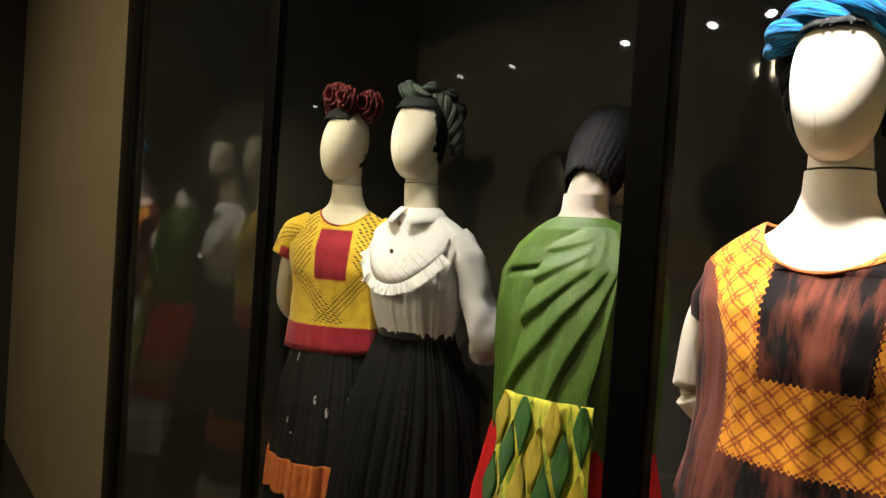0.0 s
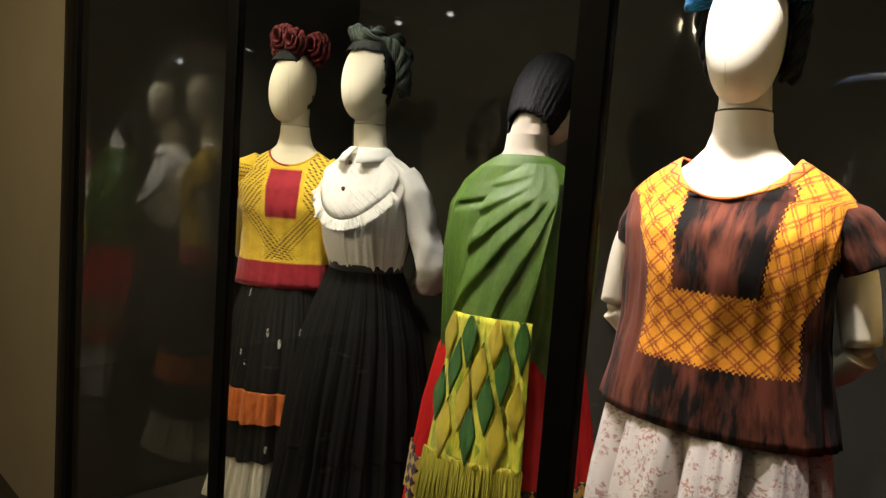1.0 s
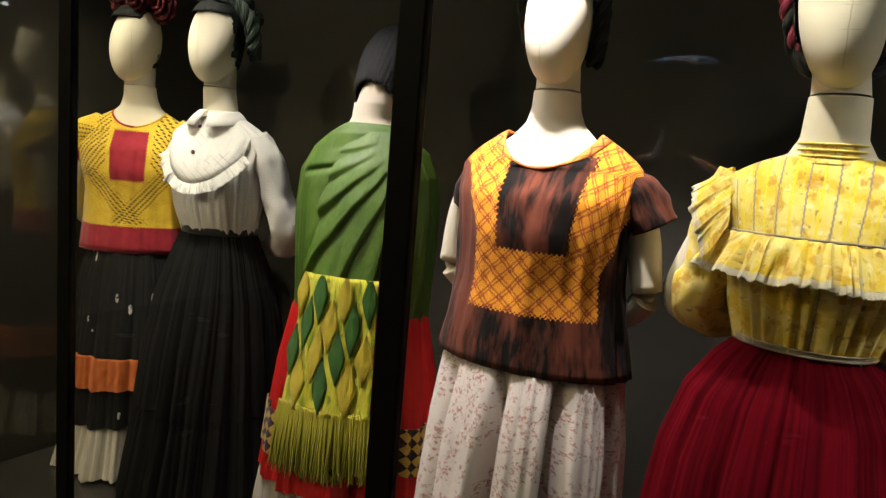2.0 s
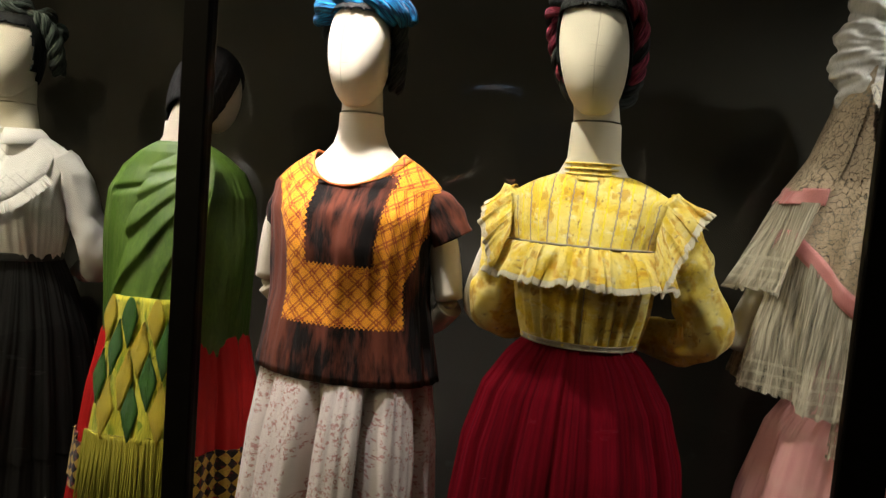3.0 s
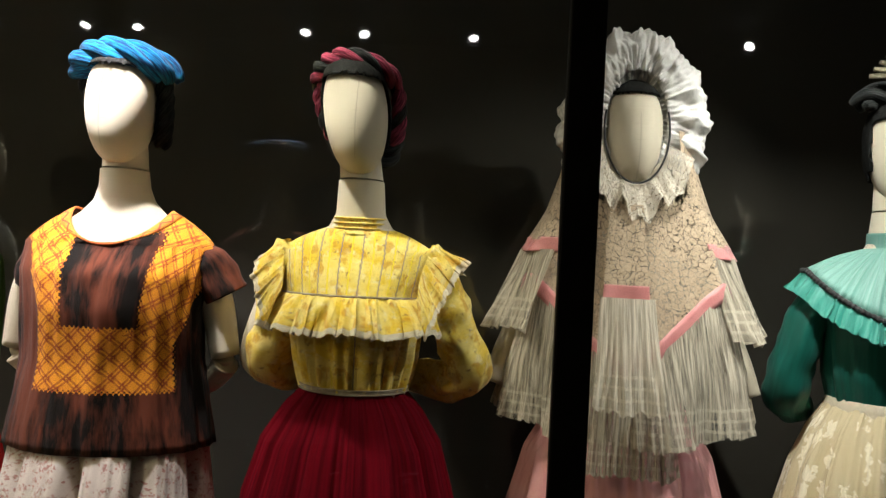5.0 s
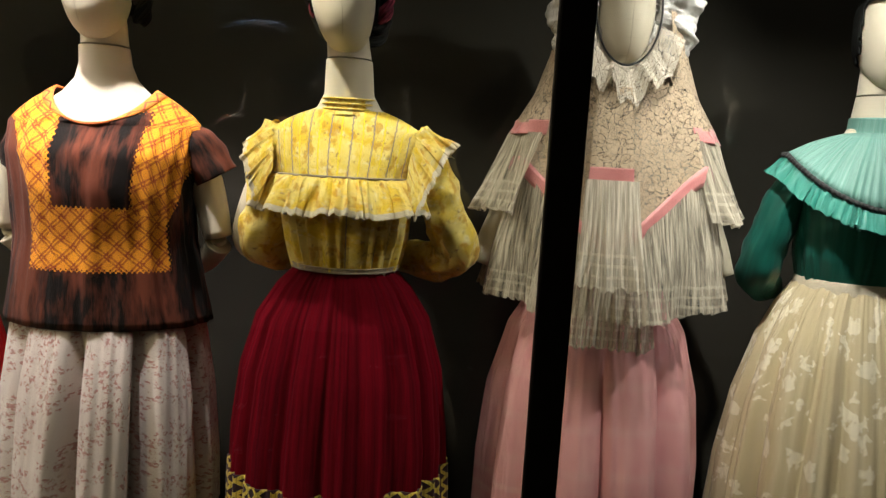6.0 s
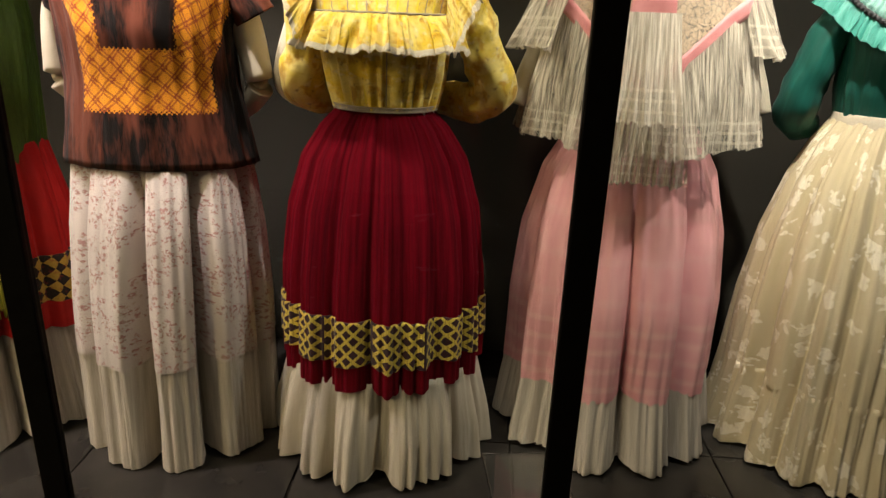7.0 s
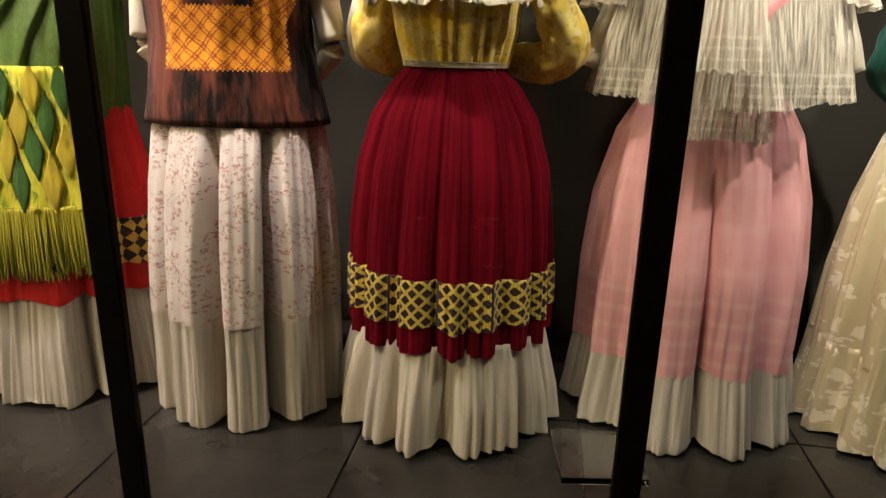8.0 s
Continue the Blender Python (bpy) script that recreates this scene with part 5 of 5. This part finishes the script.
def figure_lace():
    """Lace headdress and cape with pink ribbons over a pink skirt."""
    x, y, turn = 1.180, 0.83, 0
    arms = [([(s * 0.15, 0.01, 1.29), (s * 0.24, 0.0, 1.20), (s * 0.30, 0.0, 1.08), (s * 0.335, -0.02, 0.985)], [0.044, 0.040, 0.032, 0.024]) for s in (-1, 1)]
    mannequin(x, y, turn, "cream jersey mannequin with a featureless face framed in lace", arms, 0, 0, 0.03)
    ob = thing("lace_cape", x, y, turn, "lace ceremonial cape with pink ribbons and pleated trimming", "cape")
    body = [(1.17, 0.268, 0.185, -0.01), (1.28, 0.242, 0.160, -0.006), (1.40, 0.205, 0.128, 0.0), (1.50, 0.170, 0.112, 0.01), (1.60, 0.150, 0.112, 0.02), (1.70, 0.135, 0.115, 0.03), (1.80, 0.10, 0.10, 0.035)]
    hem = lambda phi: min(-0.115 + 0.22 * abs(phi + 0.12), 0.09)
    v, f, t = strip_layer(body, -math.pi, math.pi, 9, 0.05, 1, 200, hem)
    f = [q for q in f if not (v[q[0]][2] > 1.47 and v[q[0]][1] < 0.02 and abs(v[q[0]][0]) < 0.115)]
    part("lace_body", (v, f, t), ECRU_LACE, ob, "ecru floral lace")
    rib = [(1.142, 0.273, 0.191, -0.01), (1.187, 0.268, 0.186, -0.01)]
    shp = lambda phi, z, s: (1 + 0.01 + 0.04 * math.sin(phi * 9 + 2 * noise.noise((phi * 2, 1, 0.2))), hem(phi))
    part("ribbon", shell(rib, 160, shp, steps=3), PINK_RIBBON, ob, "pink satin ribbon", thick=0.002)
    fl = [(0.905, 0.312, 0.262, -0.01), (1.0, 0.300, 0.240, -0.01), (1.155, 0.268, 0.190, -0.01)]
    part("pleated_flounce", shell(fl, 480, crinkle(70, 0.034, 0.085, 9, 1.7, hem), steps=10), make_gauze("pleated_gauze", GAUZE_A, GAUZE_B, 0.26, 0.905), ob, "white pleated gauze")
    for s in (-1, 1):
        lo, hi = (0.72, 2.2) if s > 0 else (-2.2, -0.80)
        top = [(1.365, 0.262, 0.160, 0.0), (1.45, 0.215, 0.135, 0.006), (1.55, 0.180, 0.122, 0.012), (1.66, 0.158, 0.118, 0.02)]
        part("lace_sleeve", strip_layer(top, lo, hi, 9, 0.05, 3 + s, 80), ECRU_LACE, ob, "ecru floral lace")
        part("ribbon", strip_layer([(1.335, 0.278, 0.167, 0.0), (1.372, 0.263, 0.162, 0.0)], lo, hi, 9, 0.05, 3 + s, 80), PINK_RIBBON, ob, "pink satin ribbon", thick=0.002)
        fl = [(1.135, 0.350, 0.222, -0.01), (1.22, 0.322, 0.20, -0.005), (1.34, 0.278, 0.168, 0.0)]
        part("sleeve_flounce", shell(fl, 240, crinkle(66, 0.036, 0.075, 8, 2.7 + s), lo, hi, 10), make_gauze("sleeve_gauze", GAUZE_A, GAUZE_B, 0.34, 1.135), ob, "white pleated gauze")
    # narrow false sleeve that hangs down the front
    part("front_lace", strip_layer([(1.255, 0.25, 0.185, -0.014), (1.36, 0.222, 0.150, -0.006), (1.46, 0.19, 0.128, 0.004)], -0.36, 0.06, 12, 0.03, 9, 50), ECRU_LACE, ob, "ecru floral lace")
    part("ribbon", strip_layer([(1.225, 0.255, 0.195, -0.014), (1.262, 0.25, 0.188, -0.014)], -0.36, 0.06, 12, 0.03, 9, 50), PINK_RIBBON, ob, "pink satin ribbon", thick=0.002)
    part("front_flounce", shell([(0.985, 0.315, 0.305, -0.020), (1.09, 0.285, 0.262, -0.018), (1.232, 0.255, 0.205, -0.014)], 130, crinkle(74, 0.024, 0.030, 22, 4.1), -0.40, 0.10, 10), make_gauze("front_gauze", (0.52, 0.47, 0.37), (0.72, 0.66, 0.55), 0.62, 0.985), ob, "white pleated gauze")
    part("under_flounce", shell([(0.825, 0.330, 0.250, -0.01), (0.93, 0.312, 0.238, -0.01), (1.05, 0.285, 0.215, -0.01)], 180, crinkle(92, 0.022, 0.012, 12, 6.3), -0.50, 0.28, 10), make_gauze("under_gauze", GAUZE_A, GAUZE_B, 0.20, 0.825), ob, "white pleated gauze")
    head = thing("lace_headdress", x, y, turn, "white pleated lace frill framing the face", "headdress", z=0.03)
    # frill round the face: rings from the face outwards
    rows, uvs = [], []
    R = 12
    for k in range(R + 1):
        q = k / R
        row, uv = [], []
        for j in range(361):
            a = TAU * j / 360
            ca, sa = math.cos(a), math.sin(a)
            low = max(0.0, -ca)
            fade = 1 - 0.97 * min(1.0, max(0.0, (low - 0.45) / 0.33)) ** 1.3
            rx = 0.078 + q * 0.116 * fade
            rz = 0.135 + q * 0.112 * fade
            w = ridge(a * 17 + 5 * noise.noise((ca * 2.2, sa * 2.2, 0.1)) + 2.2 * noise.noise((ca * 5, sa * 5, q * 1.5)), 0.8) - 0.6
            rip = 0.026 * q * w * max(0.25, 0.8 + 1.2 * noise.noise((ca * 4, sa * 4, 2 + q))) + 0.022 * noise.noise((ca * 5, sa * 5, q * 3)) + 0.012 * noise.noise((ca * 16, sa * 16, q * 6))
            rip *= 1 - 0.75 * low
            edge = 1 + 0.022 * q * abs(math.sin(a * 34)) + 0.030 * q * math.sin(a * 17 + 4 * noise.noise((ca * 3, sa * 3, 1))) + 0.07 * q * noise.noise((ca * 5, sa * 5, 4))
            row.append((rx * edge * math.sin(a), -0.055 - 0.030 * math.sin(q * 2.6) + 0.05 * q + rip, 1.652 + rz * edge * math.cos(a)))
            uv.append((a * 0.22, q * 0.15))
        rows.append(row)
        uvs.append(uv)
    part("frill", loft(rows, False, uvs), FRILL, head, thick=0.002)
    # soft ends of the frill that lie over the chest
    low_rows, low_uvs = [], []
    for k in range(15):
        q = k / 14
        row, uv = [], []
        for j in range(161):
            a = math.pi * (0.62 + 0.76 * j / 160)
            ca, sa = math.cos(a), math.sin(a)
            w = 0.8 * math.sin(a * 13 + 6 * noise.noise((a * 3, 1, q * 0.8))) * (0.4 + 0.6 * q) + 1.2 * noise.noise((a * 9, q * 3.5, 3)) + 0.5 * noise.noise((a * 25, q * 8, 3))
            far = 0.100 + 0.060 * noise.noise((a * 4.5, 7, 0)) + 0.010 * noise.noise((a * 20, 3, 0))
            row.append(((0.084 + 0.062 * q) * sa, -0.058 - 0.085 * q ** 0.8 * max(-ca, 0.0) ** 0.5 + 0.0016 * w, 1.652 + (0.150 + far * q) * ca))
            uv.append((a * 0.22, q * 0.15))
        low_rows.append(row)
        low_uvs.append(uv)
    part("chest_frill", loft(low_rows, False, low_uvs), FRILL_SOFT, head, "cream crumpled lace ends")
    rows2 = [[(px * 0.86, py + 0.022 + 0.006 * math.sin(i), 1.655 + (pz - 1.655) * 0.86) for i, (px, py, pz) in enumerate(r)] for r in rows]
    part("frill", loft(rows2, False, uvs), FRILL, head, thick=0.002)
    part("face_edging", tube([(0.083 * math.sin(a), -0.066 - 0.02 * math.cos(a), 1.632 - 0.143 * math.cos(a)) for a in np.linspace(-1.9, 1.9, 61)], [0.0028] * 61, 8, cap=False), BLACK_BRAID, head, "dark cord round the face")
    part("hair", hair_cap(-0.3, 1.62, 0.006, 3), DARK_FELT, head, thick=0.003)
    main = [(0.215, 0.315, 0.285, -0.01), (0.45, 0.312, 0.262, -0.01), (0.65, 0.292, 0.225, 0.0), (0.82, 0.245, 0.175, 0.0), (0.92, 0.185, 0.138, 0.0), (0.98, 0.138, 0.108, 0.0)]
    hemp = [(0.018, 0.345, 0.335, -0.012), (0.10, 0.331, 0.313, -0.01), (0.235, 0.309, 0.280, -0.01)]
    skirt("pink_skirt", x, y, turn, "pink cotton skirt with deep folds and pleated white hem", main, 10, 0.20, PINK_COTTON, 66, [("pleated_hem", hemp, -90, 0.20, WHITE_PLEAT, "white pleated flounce")], sharp=0.7, second=0.2)
    plate = thing("base_plate", 0.93, 0.46, 8, "clear acrylic base plate on the case floor", "base plate")
    flat_part("plate", box(-0.11, 0.11, -0.11, 0.11, 0.0, 0.018, 0.003), ACRYLIC, plate).visible_shadow = False


def figure_teal():
    """Teal blouse with a ruffled yoke, cream damask skirt."""
    x, y, turn = 1.855, 0.80, 0
    mannequin(x, y, turn, "cream jersey mannequin with a featureless head, arms behind its back", [hidden_arm(-1, (0.235, 0.04, 1.02), (0.14, 0.14, 0.94)), hidden_arm(1, (0.235, 0.04, 1.02), (0.14, 0.14, 0.94))])
    ob = thing("teal_blouse", x, y, turn, "teal satin blouse with a ruffled yoke and black braid", "blouse")
    prof = [(0.97, 0.136, 0.106, 0.0), (1.00, 0.148, 0.116, 0.0), (1.06, 0.165, 0.130, -0.006), (1.14, 0.175, 0.136, -0.012), (1.21, 0.180, 0.128, -0.010),
            (1.27, 0.192, 0.108, -0.002), (1.315, 0.198, 0.088, 0.006)]
    neck = (0.062, 0.060, 1.368, 1.378, 1.385)
    part("body", blouse_shell(prof, neck, fold=0.05, seed=15), TEAL_DARK, ob, thick=0.003)
    part("collar", shell([(1.366, 0.070, 0.070, 0.008), (1.395, 0.062, 0.063, 0.008), (1.424, 0.061, 0.062, 0.007)], 64), TEAL_YOKE, ob, thick=0.003)
    for s in (-1, 1):
        part("sleeve", sleeve(s, [(0.14, 0.01, 1.290), (0.195, 0.015, 1.215), (0.222, 0.02, 1.12), (0.240, 0.035, 1.02), (0.215, 0.085, 0.965), (0.15, 0.14, 0.94)],
                              [0.044, 0.050, 0.052, 0.055, 0.050, 0.036], 0.20, 17), TEAL_DARK, ob)
    rim, rows, uvs = [], [], []
    for i in range(401):
        phi = -1.75 + 3.5 * i / 400
        a = 0.216 - 0.010 * math.cos(phi)
        z = 1.318 - 0.132 * max(math.cos(phi), 0) ** 1.2
        p = Vector((a * math.sin(phi), -0.148 * math.cos(phi) - 0.008, z))
        if abs(phi) < 1.2:
            p.y = min(p.y, -0.14 * math.cos(phi) - 0.012)
        rim.append((p, Vector((math.sin(phi), -math.cos(phi), 0.3)).normalized(), Vector((math.sin(phi) * 0.32, -math.cos(phi) * 0.12, -0.95)).normalized()))
    for k in range(9):
        f = k / 8
        row, uv = [], []
        for i, (p, o, d) in enumerate(rim):
            phi = -1.75 + 3.5 * i / 400
            q = Vector((0.066 * math.sin(phi), -0.066 * math.cos(phi) + 0.008, 1.380))
            m = p.lerp(q, f)
            m.z += 0.005 * math.sin(math.pi * f) * abs(math.sin(phi)) + 0.005
            m += o * (0.012 * math.sin(math.pi * f) * max(math.cos(phi), 0.3) + 0.0022 * math.sin(phi * 60 + 4 * noise.noise((phi * 4, f, 0))) * (1 - f))
            row.append(m)
            uv.append((phi * 0.2, f * 0.2))
        rows.append(row)
        uvs.append(uv)
    part("yoke", loft(rows, False, uvs), TEAL_YOKE, ob, "pale teal pleated satin yoke", thick=0.003)
    part("yoke_ruffle", ruffle(rim, 0.060, 0.016, 0.034, 0.0085, 12), TEAL, ob, "teal satin ruffle")
    part("braid_trim", tube([p + o * 0.008 for p, o, d in rim[::3]], [0.0055 + 0.0018 * (i % 2) for i in range(len(rim[::3]))], 8), BLACK_BRAID, ob, "black braid trim")
    main = [(0.25, 0.310, 0.300, 0.0), (0.45, 0.302, 0.275, 0.0), (0.65, 0.278, 0.232, 0.0), (0.82, 0.235, 0.182, 0.0), (0.92, 0.192, 0.145, 0.0), (0.99, 0.146, 0.116, 0.0)]
    hem = [(0.015, 0.340, 0.345, 0.0), (0.12, 0.325, 0.322, 0.0), (0.265, 0.310, 0.299, 0.0)]
    ob = skirt("damask_skirt", x, y, turn, "cream damask skirt with woven flowers", main, 19, 0.14, make_damask(), 71, [("flounce", hem, -30, 0.14, make_damask(), "cream gathered flounce")])
    part("waistband", shell([(0.968, 0.150, 0.120, 0.0), (0.985, 0.151, 0.121, 0.0), (1.002, 0.149, 0.119, 0.0)], 64), LACE_EDGE, ob, thick=0.003)
    wig = thing("wig", x, y, turn, "black plaited hair with a cream wool bow", "wig")
    part("hair", hair_cap(0.3, 1.56, 0.008, 8), DARK_FELT, wig, thick=0.003)
    arc = [(0.105 * math.sin(a), 0.0, 1.745 + 0.04 * math.cos(a)) for a in np.linspace(-1.5, 1.5, 9)]
    for g in braid(arc, 0.030, 3, 45.0, 3):
        part("braid_strand", g, DARK_WOOL, wig)
    for s in (-1, 1):
        for k in range(9):
            a = 0.15 + 0.16 * k
            tip = Vector((s * (0.12 * math.cos(a) * 0.9), -0.04 - 0.012 * k, 1.80 + 0.10 * math.sin(a)))
            part("bow_thread", tube([(0.0, -0.06, 1.79), tip * 0.55 + Vector((0, -0.035, 0.815)), tip], [0.005, 0.010, 0.006], 8), CREAM_WOOL, wig, "cream wool thread")


DARK_FELT = make_hair("dark_felt_hair", (0.004, 0.004, 0.004), (0.022, 0.023, 0.021), (260, 260, 60))
WHITE_PLEAT = streaky("white_pleated_cotton", (0.42, 0.38, 0.31), (0.60, 0.55, 0.46), (90, 2, 1))


def make_tucks():
    p = Paint("tucked_cotton", 0.8, 0.2)
    line = (((p.u * 0.7 + p.v + p.noise((20, 20, 1), "uv") * 0.006) / 0.026).frac() - 0.5).abs().lt(0.06)
    line = line.max((((p.u * 1.6 - p.v + 4.0 + p.noise((20, 20, 5), "uv") * 0.008) / 0.034).frac() - 0.5).abs().lt(0.05))
    p.colour(p.mix(line * 0.6, (0.78, 0.75, 0.73), (0.30, 0.28, 0.29))).bump(line + p.noise((100, 100, 1), "uv"), 0.5, 0.003)
    return p.m


TUCKS = make_tucks()
YELLOW_FLOSS = make_wool("yellow_floss", (0.80, 0.60, 0.010), (0.92, 0.80, 0.08))
GREEN_FLOSS = make_wool("green_floss", (0.035, 0.15, 0.012), (0.12, 0.31, 0.03))


FRILL = make_lace("white_lace_frill", (0.90, 0.88, 0.85), (0.82, 0.80, 0.76), 64.0, 0.88, 0.82)
FRILL_SOFT = make_lace("cream_lace_ends", (0.66, 0.60, 0.50), (0.54, 0.48, 0.38), 50.0, 0.45)

leaning(figure_velvet, 0.06, 0.020, -0.05)
leaning(figure_yellow_blouse, 0.08, 0.0, -0.11)
figure_lace()
figure_teal()
figure_shawl()
leaning(figure_white_blouse, 0.06)
leaning(figure_embroidered, 0.05)
